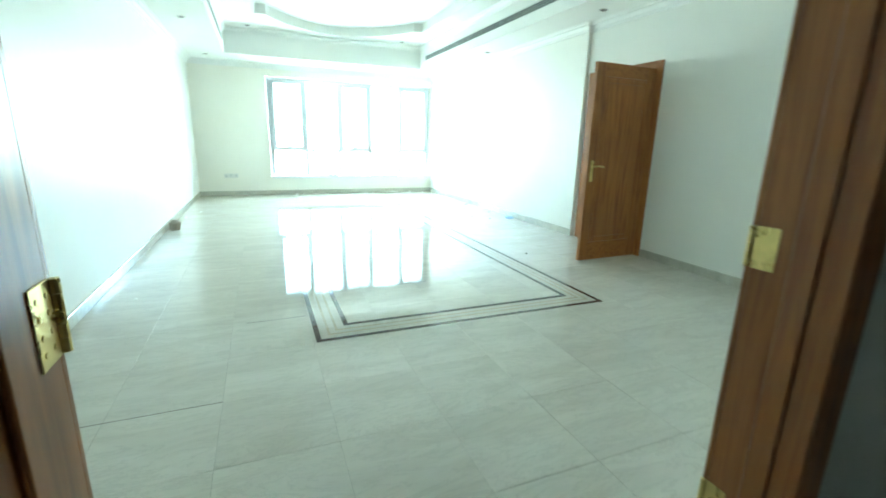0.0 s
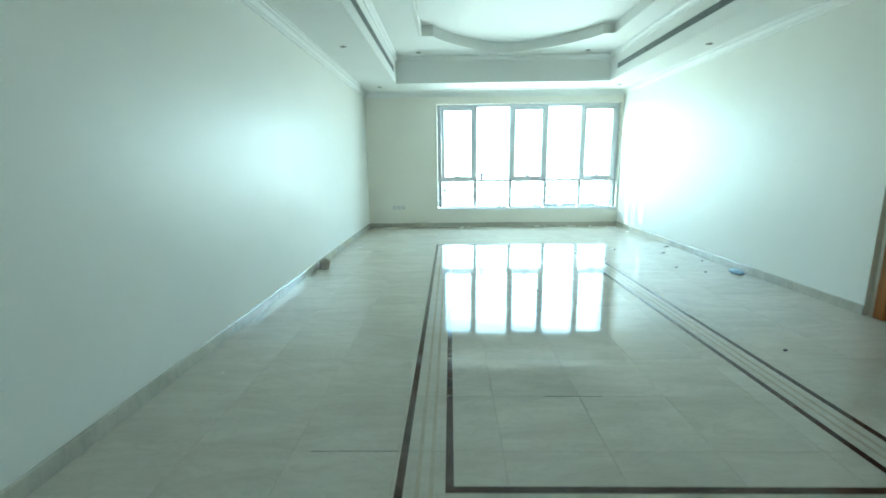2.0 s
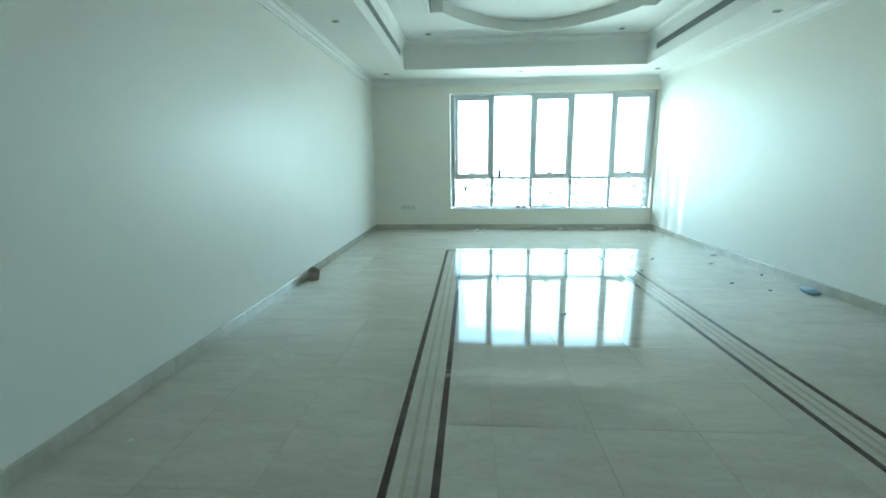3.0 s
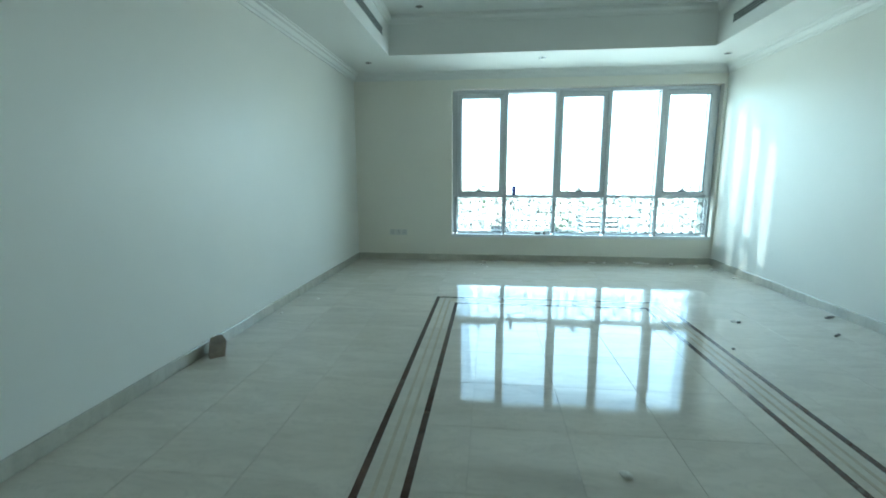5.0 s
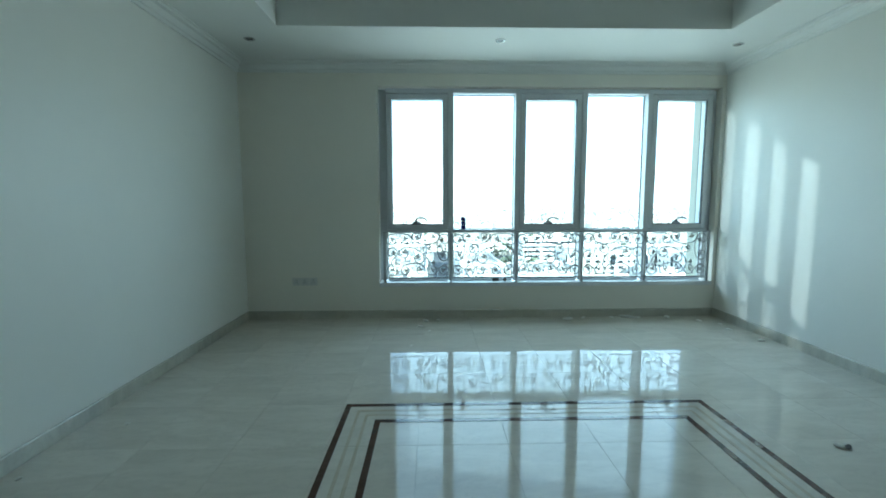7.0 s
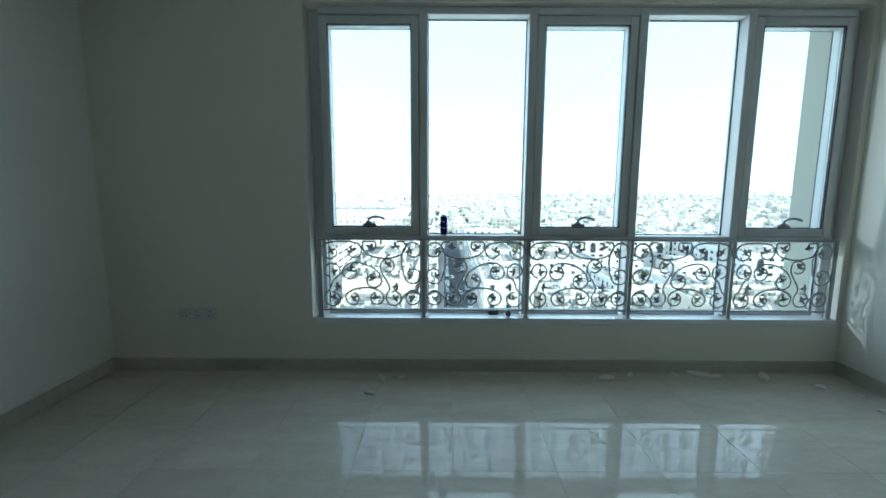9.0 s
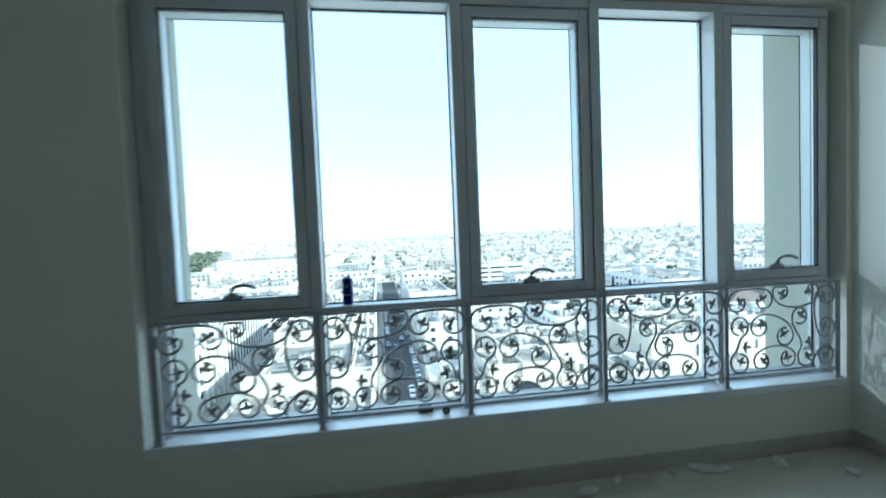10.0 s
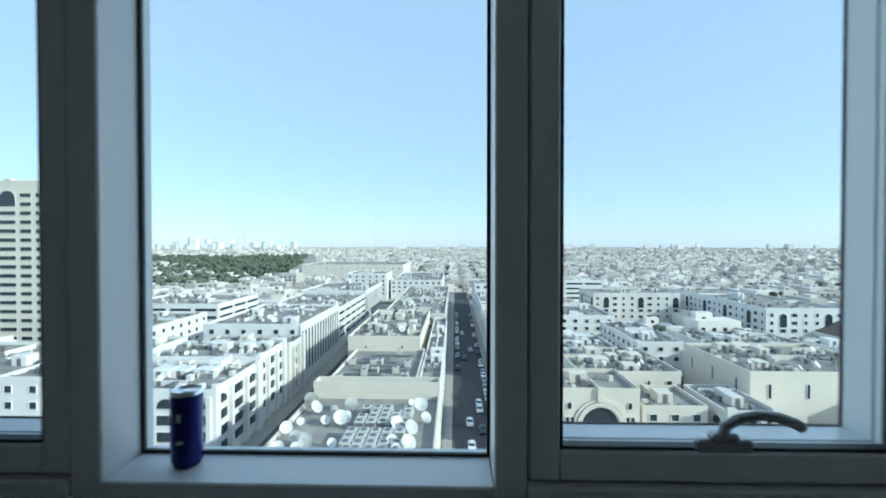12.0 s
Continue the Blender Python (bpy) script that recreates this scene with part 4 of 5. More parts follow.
def building(label, x0, x1, y0, y1, top, mat, style, faces="s", floors=None, category="building", clutter=2, tank=True):
    """A flat-roofed block with parapet, roof deck and windows on the faces named (s, e, w)."""
    cx, cy = (x0 + x1) / 2, (y0 + y1) / 2
    RECTS.append((x0, x1, y0, y1))
    ob = thing("apartment_building", cx, cy, GZ, label=label, category=category)
    hx, hy, h = (x1 - x0) / 2, (y1 - y0) / 2, top - GZ
    part("wall", boxed(-hx, hx, -hy, hy, 0, h - 1.0), mat, ob)
    part("roof", boxed(-hx + 0.3, hx - 0.3, -hy + 0.3, hy - 0.3, h - 1.0, h - 0.9), M_ROOF, ob)
    bm = bmesh.new()
    for a in ((-hx - 0.06, hx + 0.06, -hy - 0.06, -hy + 0.28), (-hx - 0.06, hx + 0.06, hy - 0.28, hy + 0.06), (-hx - 0.06, -hx + 0.28, -hy + 0.28, hy - 0.28), (hx - 0.28, hx + 0.06, -hy + 0.28, hy - 0.28)):
        box(bm, a[0], a[1], a[2], a[3], h - 1.35, h)
    part("parapet", bm, mat, ob)
    n = floors or max(2, int((h - 2.5) / 3.4))
    for face in faces:
        length = 2 * hx if face == "s" else 2 * hy
        def put(u, z, w, hh, arched=False):
            if face == "s":
                window_at(ob, u, -hy, z, 0, w, hh, arched)
            elif face == "e":
                window_at(ob, hx, u, z, 90, w, hh, arched)
            else:
                window_at(ob, -hx, -u, z, -90, w, hh, arched)
        st = style if face != "s" or style != "fins" else "punch"
        if st == "band":
            m = max(1, int(length / 11))
            for k in range(n):
                for i in range(m):
                    put(-length / 2 + (i + 0.5) * length / m, h - 3.6 - 3.4 * k, length / m - 1.6, 1.5)
        elif st == "tower":
            for k in range(n):
                for u, w in ((-0.39, 0.14), (-0.21, 0.14), (0.21, 0.14), (0.39, 0.14)):
                    put(u * length, h - 6.6 - 3.5 * k, w * length, 1.7)
                if k > 1:
                    put(0.0, h - 6.6 - 3.5 * k, 0.2 * length, 1.7)
            put(0.0, h - 10.2, 0.2 * length, 6.4, True)
        elif st == "punch":
            m = max(2, int(length / 4.6))
            for k in range(n):
                for i in range(m):
                    put(-length / 2 + (i + 0.5) * length / m, h - 3.5 - 3.4 * k, 1.8, 1.7)
        elif st == "arch":
            m = max(3, int(length / 4.4))
            for i in range(m):
                u = -length / 2 + (i + 0.5) * length / m
                if i % 4 == 1:
                    put(u, h - 8.6, 3.4, 6.2, True)
                    for k in range(2, n):
                        put(u, h - 4.0 - 3.4 * k, 2.6, 1.7)
                else:
                    for k in range(n):
                        put(u, h - 4.0 - 3.4 * k, (1.5, 2.6, 2.6, 1.5)[i % 4], 1.7, k == 0 and i % 4 == 3)
        elif st == "villa":
            m = max(3, int(length / 5.0))
            for i in range(m):
                u = -length / 2 + (i + 0.5) * length / m
                if i == m // 2:
                    put(u, 0.2, 4.2, 5.4, True)
                for k in range(n):
                    if (i * 7 + k * 3) % 5 and (i != m // 2 or k < n - 2):
                        put(u + (0.6 if k % 2 else -0.4), h - 4.2 - 3.4 * k, (0.9, 1.6, 1.2)[(i + k) % 3], (1.9, 1.4)[k % 2], (i + k) % 3 == 0)
        elif st == "bays":
            m = max(3, int(length / 6.2))
            for i in range(m):
                u = -length / 2 + (i + 0.5) * length / m
                for k in range(n):
                    put(u, h - 4.2 - 3.4 * k, length / m - 1.9, 2.3, k == 0 and i % 3 != 1)
            for i in range(m + 1):
                u = -length / 2 + i * length / m
                half, tall = (0.9, h + 0.7) if i % 3 == 0 else (0.45, h - 1.5)
                u = max(-length / 2 + half, min(length / 2 - half, u))
                if face == "e":
                    part("pier", boxed(hx + 0.001, hx + 0.9, u - half, u + half, 0, tall), mat, ob)
                elif face == "s":
                    part("pier", boxed(u - half, u + half, -hy - 0.7, -hy - 0.001, 0, tall), mat, ob)
        elif st == "fins":
            m = max(3, int(length / 3.2))
            for i in range(m):
                put(-length / 2 + (i + 0.5) * length / m, 3.4, 2.0, h - 6.0)
            for i in range(m + 1):
                u = -length / 2 + i * length / m
                if face == "e":
                    part("pilaster", boxed(hx + 0.001, hx + 0.28, u - 0.3, u + 0.3, 0, h - 0.4), mat, ob)
                elif face == "w":
                    part("pilaster", boxed(-hx - 0.28, -hx - 0.001, u - 0.3, u + 0.3, 0, h - 0.4), mat, ob)
        elif st == "slots":
            m = max(2, int(length / 9))
            for i in range(m):
                put(-length / 2 + (i + 0.5) * length / m, h - 6.5, 0.8, 3.6, True)
    # stair heads, low dividing walls, boxes and pipes on the roof deck
    deck = h - 0.9
    for c in range(clutter):
        w, d, t = random.uniform(2.4, 4.6), random.uniform(2.4, 4.6), random.uniform(1.4, 2.9)
        px, py = random.uniform(-hx + 3.5, max(-hx + 3.6, hx - 3.5)), random.uniform(-hy + 3.5, max(-hy + 3.6, hy - 3.5))
        part("stair_head", boxed(px - w / 2, px + w / 2, py - d / 2, py + d / 2, deck, deck + t, bevel=0.08), mat, ob)
        part("hatch", boxed(px - 0.5, px + 0.5, py - d / 2 - 0.06, py - d / 2 - 0.001, deck + 0.05, deck + min(2.0, t - 0.2)), M_FAN, ob)
    for c in range(min(clutter, 4)):
        px, py, run = random.uniform(-hx + 3, hx - 3), random.uniform(-hy + 3, max(-hy + 3.1, hy - 3)), random.uniform(3, 8)
        rx, ry = (min(run, hx - abs(px) - 0.4), 0.12) if c % 2 else (0.12, min(run, hy - abs(py) - 0.4))
        part("dividing_wall", boxed(px - rx, px + rx, py - ry, py + ry, deck, deck + random.uniform(0.7, 1.5)), mat, ob)
    for c in range(int(clutter * 13)):
        w, d, t = random.uniform(0.5, 1.5), random.uniform(0.5, 1.5), random.uniform(0.4, 1.4)
        px, py = random.uniform(-hx + 1.3, hx - 1.3), random.uniform(-hy + 1.3, max(-hy + 1.4, hy - 1.3))
        part("roof_box", boxed(px - w / 2, px + w / 2, py - d / 2, py + d / 2, deck, deck + t), random.choice((M_UNIT, M_STEEL, M_FAN, M_FAN, mat)), ob)
    return ob, h


B = building
WHITE_L = "white rendered apartment block with rows of dark windows"
B("white apartment block with arched top windows between heavy piers", -72, -47, 98, 119, -28.2, M_WHITE, "bays", "se", clutter=4)
B("white apartment block with deep window bays along the lane", -76, -47.6, 119.4, 137, -27.2, M_WHITE, "bays", "se", clutter=4)
B("lower white apartment block with a stepped roof", -74, -47, 137.4, 151.4, -28.6, M_PALE, "bays", "se", clutter=3)
B("white block behind the lane front with a walled roof", -94, -78, 100, 140, -26.6, M_WHITE, "punch", "se", clutter=4)
B("white apartment block with tall vertical piers along the lane", -80, -48, 152, 198, -25, M_WHITE, "fins", "se", clutter=3)
B("white apartment block banded by long dark windows", -84, -48.5, 201, 258, -27, M_PALE, "band", "se", clutter=3)
B("pale apartment block with vertical piers beyond the banded one", -86, -49, 262, 318, -26, M_WHITE, "fins", "se", clutter=3)
B("white corner block with square windows by the cross street", -84, -52, 360, 392, -23, M_WHITE, "punch", "se", clutter=2)
B(WHITE_L, -140, -104, 160, 196, -28, M_WHITE, "punch", "se", clutter=4)
B(WHITE_L, -150, -104, 205, 245, -26, M_WHITE, "band", "se", clutter=3)
B(WHITE_L, -205, -160, 215, 260, -29, M_WHITE, "arch", "se", clutter=4)
B("white block with a tall glazed arch on its front", -140, -99, 108, 142, -29, M_WHITE, "arch", "se", clutter=2)
B(WHITE_L, -188, -148, 126, 156, -30, M_WHITE, "bays", "se", clutter=3)
B("low cream block with a roof full of dishes and cooling units", -27, -1, 58, 100, -29.6, M_CREAM, "slots", "s", clutter=0)
B("cream parapet wing between two roofs of the cream block", -27, -1, 100.5, 104, -27.2, M_CREAM, "slots", "", clutter=0)
B("low cream roof with dark plant and ducts", -28, -7, 104.5, 145, -31, M_CREAM, "slots", "", clutter=0)
B("cream block standing above the lower roofs", -31, -8.5, 146, 200, -27.5, M_CREAM, "slots", "s", clutter=7)
B("long white strip of roofs along the side street", -6.5, -1.2, 105, 205, -31.5, M_WHITE, "punch", "e", clutter=3)
B("low pale block with cluttered roof", -30, -2, 206, 262, -30, M_PALE, "punch", "se", clutter=5)
B("low pale block further along the side street", -31, -2, 268, 335, -30.5, M_PALE, "punch", "se", clutter=5)
B("huge low sand-coloured market hall", -190, -62, 560, 660, -26, M_CREAM, "slots", "se", clutter=6)
B("long white block beyond the cross street", -50, -8, 370, 470, -29, M_WHITE, "punch", "se", clutter=6)
B("white corner block with square windows on the street", 15.5, 34, 298, 334, -25, M_WHITE, "punch", "sw", clutter=2)
B("narrow cream apartment front with square windows", 15.6, 24.4, 107, 121, -33.5, M_CREAM, "punch", "sw", clutter=1)
B("pale apartment front with deep window bays", 59, 70, 104, 121, -33.8, M_PALE, "bays", "sw", clutter=2)
B(WHITE_L, 15.6, 33, 158, 222, -30, M_WHITE, "punch", "sw", clutter=4)
B(WHITE_L, 15.6, 36, 228, 290, -29, M_WHITE, "band", "sw", clutter=4)
B("white office block banded by dark ribbon windows", 68, 108, 326, 350, -25, M_WHITE, "band", "sw", clutter=2)
B("pale block with arched top windows across its front", 80, 128, 258, 286, -26.5, M_PALE, "arch", "sw", clutter=2)
B("white block with arched window bays along the lane", 138, 172, 205, 294, -27, M_WHITE, "arch", "sw", clutter=4)
B("cream house with a flat roof and high parapet", 34, 60, 124, 150, -31.5, M_CREAM, "villa", "sw", clutter=8)
villa, villa_h = B("cream villa front with a wide shaded arch", 25, 42, 106, 121, -30.0, M_CREAM, "villa", "w", clutter=1)
# dark window pane stands in for the shaded depth of the arch
window_at(villa, 0, -7.5, villa_h - 11.6, 0, 8.0, 7.6, True)
for x in (-6.6, 6.4):
    window_at(villa, x, -7.5, villa_h - 4.6, 0, 1.0, 1.6, True)
for x in (-7.0, -5.9, 5.9, 7.0):
    for k in range(4):
        window_at(villa, x, -7.5, villa_h - 8.0 - 2.9 * k if k < 3 else 0.3, 0, 0.9, 1.8)
for x in (-3.2, -1.1, 1.1, 3.2):
    window_at(villa, x, -7.5, villa_h - 14.4, 0, 1.6, 1.9)
# stepped rings round the arch and a keystone rib up to the parapet
for ra, rb, dep in ((4.15, 5.0, 0.5), (5.1, 5.7, 0.28)):
    bm = bmesh.new()
    rings = []
    for k in range(17):
        a = math.pi * k / 16
        c, q = math.cos(a), math.sin(a)
        rings.append([bm.verts.new((rr * c, yy, villa_h - 8.0 + rr * q)) for rr, yy in ((ra, -7.501), (ra, -7.5 - dep), (rb, -7.5 - dep), (rb, -7.501))])
    for p, q in zip(rings, rings[1:]):
        for k in range(4):
            bm.faces.new((p[k], p[(k + 1) % 4], q[(k + 1) % 4], q[k]))
    bm.faces.new(rings[0])
    bm.faces.new(rings[-1][::-1])
    part("arch_ring", bm, M_CREAM, villa)
part("keystone", boxed(-0.7, 0.7, -8.1, -7.502, villa_h - 2.9, villa_h + 0.3, bevel=0.05), M_CREAM, villa)
B("small cream apartment front with plain walls", 43, 57, 107, 121, -34, M_CREAM, "punch", "s", clutter=1)
B("broad cream block with few small windows and walled roof", 72, 108, 116, 146, -29.0, M_CREAM, "slots", "sw", clutter=6)
B("pale house with cooling plant on its roof", 88, 122, 158, 190, -33, M_PALE, "villa", "sw", clutter=9)
B("white house with arched windows", 38, 58, 162, 184, -34.5, M_WHITE, "villa", "sw", clutter=3)
B("white house with small square windows", 66, 82, 165, 205, -33, M_WHITE, "punch", "sw", clutter=3)
B("white house with tall arches", 128, 152, 148, 172, -33.5, M_WHITE, "villa", "sw", clutter=3)
B(WHITE_L, 40, 76, 214, 250, -32, M_WHITE, "punch", "sw", clutter=3)
B("low white hall under two brown pitched roofs", 158, 212, 186, 214, -37, M_WHITE, "punch", "sw", clutter=0)
B(WHITE_L, 168, 210, 130, 168, -33, M_PALE, "punch", "sw", clutter=4)
B("tall cream residential tower with stacked balcony bands", -190, -155, 178, 192, 25.7, M_CREAM, "tower", "se", floors=18, clutter=1)

# ---- roof plant: dishes, cooling units, tanks ----
R1 = -30.5


def dish_thing(x, y, z, s, rz):
    ob = thing("satellite_dish", x, y, z, rz, label="white satellite dish on a short roof mast", category="satellite dish", group="dishes on the cream roof")
    bm = bmesh.new()
    cyl(bm, 0, 0, 0, 1.0 * s, 0.05 * s, n=6)
    part("mast", bm, M_STEEL, ob)
    bm = bmesh.new()
    rings = []
    for r in (0.0001, 0.35, 0.7, 1.0):
        ring = []
        for i in range(14):
            a = 2 * math.pi * i / 14
            p = Vector((r * s * math.cos(a), -0.1 * s - 0.3 * s * r * r, r * s * math.sin(a)))
            p.rotate(Euler((radians(-38), 0, 0)))
            ring.append(bm.verts.new(p + Vector((0, 0, 1.1 * s))))
        rings.append(ring)
    for a, b in zip(rings, rings[1:]):
        for i in range(14):
            j = (i + 1) % 14
            bm.faces.new((a[i], a[j], b[j], b[i]))
    bmesh.ops.solidify(bm, geom=bm.faces[:], thickness=0.03)
    part("bowl", bm, M_DISH, ob)
    bm = bmesh.new()
    tube(bm, [(0, -0.2 * s, 0.5 * s), (0, -0.9 * s, 1.2 * s), (0, -0.85 * s, 1.7 * s)], 0.03 * s, 5)
    part("feed_arm", bm, M_STEEL, ob)
    return ob


first = dish_thing(-21, 78, R1, 1.1, 10)
for i in range(30):
    if i < 20:
        x, y = random.uniform(-26, -16), random.uniform(72, 97)
    else:
        x, y = random.uniform(-8, -3), random.uniform(74, 98)
    s = random.uniform(0.55, 1.25)
    copy_thing(first, pose(x, y, R1, 0, 0, random.uniform(15, 65)) @ Matrix.Scale(s, 4))

unit = thing("cooling_unit", -14, 75, R1, label="boxy rooftop cooling unit with a round fan", category="air conditioner", group="cooling units on the cream roof")
part("casing", boxed(-0.85, 0.85, -0.85, 0.85, 0.15, 1.7, bevel=0.05), M_UNIT, unit)
bm = bmesh.new()
cyl(bm, 0, 0, 1.705, 1.80, 0.5, n=14)
part("fan_grille", bm, M_FAN, unit)
part("coil", boxed(-0.7, 0.7, -0.875, -0.852, 0.35, 1.5), M_STEEL, unit)
for row in range(8):
    for col in range(5):
        if (row or col) and (row, col) not in ((2, 4), (6, 0), (7, 3)):
            copy_thing(unit, pose(-14.6 + col * 1.95 + 0.5 * (row > 3), 75 + row * 2.1 + (1.6 if row > 3 else 0), R1, 0, 0, 0))
# dishes and cooling units on the other roofs
for x0, x1, y0, y1, z, count in ((-70, -50, 100, 117, -29.1, 9), (-74, -50, 121, 135, -28.1, 9), (-78, -50, 155, 195, -25.9, 12), (-82, -51, 204, 255, -27.9, 12), (36, 58, 127, 147, -32.4, 8), (74, 106, 119, 143, -29.9, 12), (-29, -10, 150, 196, -28.4, 8), (17, 32, 160, 220, -30.9, 10)):
    for i in range(count):
        copy_thing(first if i % 2 else unit, pose(random.uniform(x0, x1), random.uniform(y0, y1), z, 0, 0, random.uniform(15, 65) if i % 2 else 0) @ Matrix.Scale(random.uniform(0.6, 1.0), 4))
for i in range(14):
    copy_thing(unit, pose(random.uniform(-26, -10), random.uniform(108, 141), -31.9, 0, 0, random.choice((0, 90))))
for i in range(16):
    copy_thing(unit, pose(random.uniform(-29, -11), random.uniform(150, 196), -28.4, 0, 0, random.choice((0, 90))))
for i in range(10):
    copy_thing(unit, pose(random.uniform(91, 119), random.uniform(162, 186), -33.9, 0, 0, random.choice((0, 90))))
tank = thing("water_tank", -12, 160, -28.4, label="pale plastic rooftop water tank", category="water tank", group="rooftop water tanks")
bm = bmesh.new()
lathe(bm, [(1.0, 0), (1.05, 0.1), (1.05, 1.5), (0.9, 1.8), (0.35, 2.0), (0.3, 2.15)], 16)
part("body", bm, M_TANK, tank)
for x, y, z in ((-26, 165, -28.4), (-20, 240, -30.9), (-10, 300, -31.4), (42, 130, -32.4), (55, 145, -32.4), (90, 140, -29.9), (45, 180, -35.4), (-66, 112, -29.1), (-60, 180, -25.9), (-66, 230, -27.9), (95, 340, -25.9), (110, 270, -27.4), (150, 240, -27.9)):
    copy_thing(tank, pose(x, y, z))
for j in range(9):
    y = 109 + j * 3.6
    pipe = thing("roof_duct", -17, y, -31.9, label="dull metal duct run across the cream roof", category="duct", group="ducts on the roof")
    part("duct", boxed(-9 + (j % 3) * 2, 7 - (j % 4) * 2, -0.25, 0.25, 0.3, 0.8, bevel=0.05), M_STEEL, pipe)
    for x in (-5, 3):
        part("support", boxed(x - 0.1, x + 0.1, -0.2, 0.2, 0, 0.3), M_STEEL, pipe)

# brown tent-like roofs over the low hall
M_BROWN = plain("brown roof sheet", (0.17, 0.13, 0.105), 0.7, vary=0.15, scale=0.3, grain=3)
for x, w in ((171, 15), (199, 17)):
    tent = thing("pitched_roof", x, 200, -37.9, label="brown pitched roof over the low white hall", category="roof", group="brown pitched roofs")
    bm = bmesh.new()
    eave = [bm.verts.new((a * w * 0.86, c * 13, 0.0)) for a, c in ((-1, -1), (1, -1), (1, 1), (-1, 1))]
    drip = [bm.verts.new((a * w * 0.86, c * 13, 0.7)) for a, c in ((-1, -1), (1, -1), (1, 1), (-1, 1))]
    ridge = [bm.verts.new((0, c * 5.0, 6.2)) for c in (-1, 1)]
    for i in range(4):
        bm.faces.new((eave[i], eave[(i + 1) % 4], drip[(i + 1) % 4], drip[i]))
    bm.faces.new(eave[::-1])
    for f in ((drip[0], drip[1], ridge[0]), (drip[1], drip[2], ridge[1], ridge[0]), (drip[2], drip[3], ridge[1]), (drip[3], drip[0], ridge[0], ridge[1])):
        bm.faces.new(f)
    part("roof_sheet", bm, M_BROWN, tent)
    part("ridge_cap", boxed(-0.4, 0.4, -5.2, 5.2, 6.1, 6.45, bevel=0.08), M_BROWN, tent)

# ---- parked cars ----


def car(paint):
    ob = thing("parked_car", 0, 0, GZ + 0.06, label="small parked car seen far below", category="car", group="cars along the side street")
    bm = bmesh.new()
    prof = [(-2.15, 0.35), (-2.2, 0.75), (-1.5, 0.92), (-0.95, 1.0), (1.45, 1.0), (2.1, 0.9), (2.2, 0.45), (2.1, 0.3)]
    side = [[bm.verts.new((s * 0.86, y, z)) for y, z in prof] for s in (-1, 1)]
    for i in range(len(prof)):
        j = (i + 1) % len(prof)
        bm.faces.new((side[0][i], side[0][j], side[1][j], side[1][i]))
    bm.faces.new(side[0][::-1])
    bm.faces.new(side[1])
    part("body", bm, paint, ob)
    bm = bmesh.new()
    for v in box(bm, -0.72, 0.72, -0.95, 1.5, 1.0, 1.42):
        if v.co.z > 1.2:
            v.co.x *= 0.84
            v.co.y = v.co.y * 0.72 + 0.1
    part("cabin_glass", bm, M_PANE, ob)
    part("roof", boxed(-0.58, 0.58, -0.5, 1.1, 1.421, 1.47, bevel=0.02), paint, ob)
    for x in (-0.8, 0.8):
        for y in (-1.4, 1.35):
            bm = bmesh.new()
            cyl(bm, y, 0.32, x - 0.1, x + 0.1, 0.32, n=10, axis="x")
            part("wheel", bm, M_TYRE, ob)
    return ob


protos = [car(p) for p in CAR_PAINT]
used = [0, 0, 0]
for i in range(46):
    lane = random.random()
    y = 96 + i * 4.4
    x = (2.9 if lane < 0.55 else 11.6) + y / 420 + random.uniform(-0.1, 0.1)
    if random.random() < 0.12:
        x = 7.5 + random.choice((-1.5, 1.5))
    k = random.choice((0, 0, 0, 1, 1, 2))
    m = pose(x, y, GZ + 0.06, 0, 0, random.choice((0, 180)) + random.uniform(-2, 2))
    if used[k]:
        copy_thing(protos[k], m)
    else:
        protos[k].matrix_basis = m
        used[k] = 1

# ---- far houses, towers and trees ----


def taken(x, y):
    if -14 < x - 7 < 14 and y < 430 or abs(x + 37) < 10 and y < 420 or abs(y - 349) < 14 or y < 95:
        return True
    if any(a - 9 < x < b + 9 and p - 11 < y < q + 11 for a, b, p, q in RECTS):
        return True
    return (-1100 < x < -150 and -0.9 * x + 330 < y * 1.0 < 1500 and x < -0.27 * y - 30)


verts, faces = [], []


def block(x, y, w, d, h, rz, z=GZ):
    c, s = math.cos(rz), math.sin(rz)
    n = len(verts)
    for zz in (z, z + h):
        for a, b in ((-w, -d), (w, -d), (w, d), (-w, d)):
            verts.append((x + a * c - b * s, y + a * s + b * c, zz))
    faces.extend([(n, n + 1, n + 5, n + 4), (n + 1, n + 2, n + 6, n + 5), (n + 2, n + 3, n + 7, n + 6), (n + 3, n, n + 4, n + 7), (n + 4, n + 5, n + 6, n + 7)])


spots = set()
for i in range(26000):
    y = 95 + 4400 * random.random() ** 1.75
    x = random.uniform(-1.25, 1.25) * y
    gx, gy = round(x / 21) * 21, round(y / 27) * 27
    if taken(x, y) or math.hypot(x, y) > 4650:
        continue
    if y < 1100 and (gx, gy) in spots:
        continue
    if y < 1100:
        spots.add((gx, gy))
        x, y = gx + random.uniform(-3, 3), gy + random.uniform(-4, 4)
    h = random.choice((4, 4, 5, 5, 6, 7, 8)) * (1.9 if random.random() < 0.05 else 1)
    w, d = random.uniform(5, 9.5), random.uniform(5, 11)
    rz = random.uniform(-0.02, 0.02)
    block(x, y, w, d, h, rz)
    if y < 1500:
        block(x + random.uniform(-3, 3), y + random.uniform(-3, 3), w * 0.4, d * 0.35, h + random.uniform(1.5, 3.5), rz)
        if random.random() < 0.5:
            block(x + w + 2.0, y - d * 0.3, 2.5, d * 0.5, h * 0.6, rz)
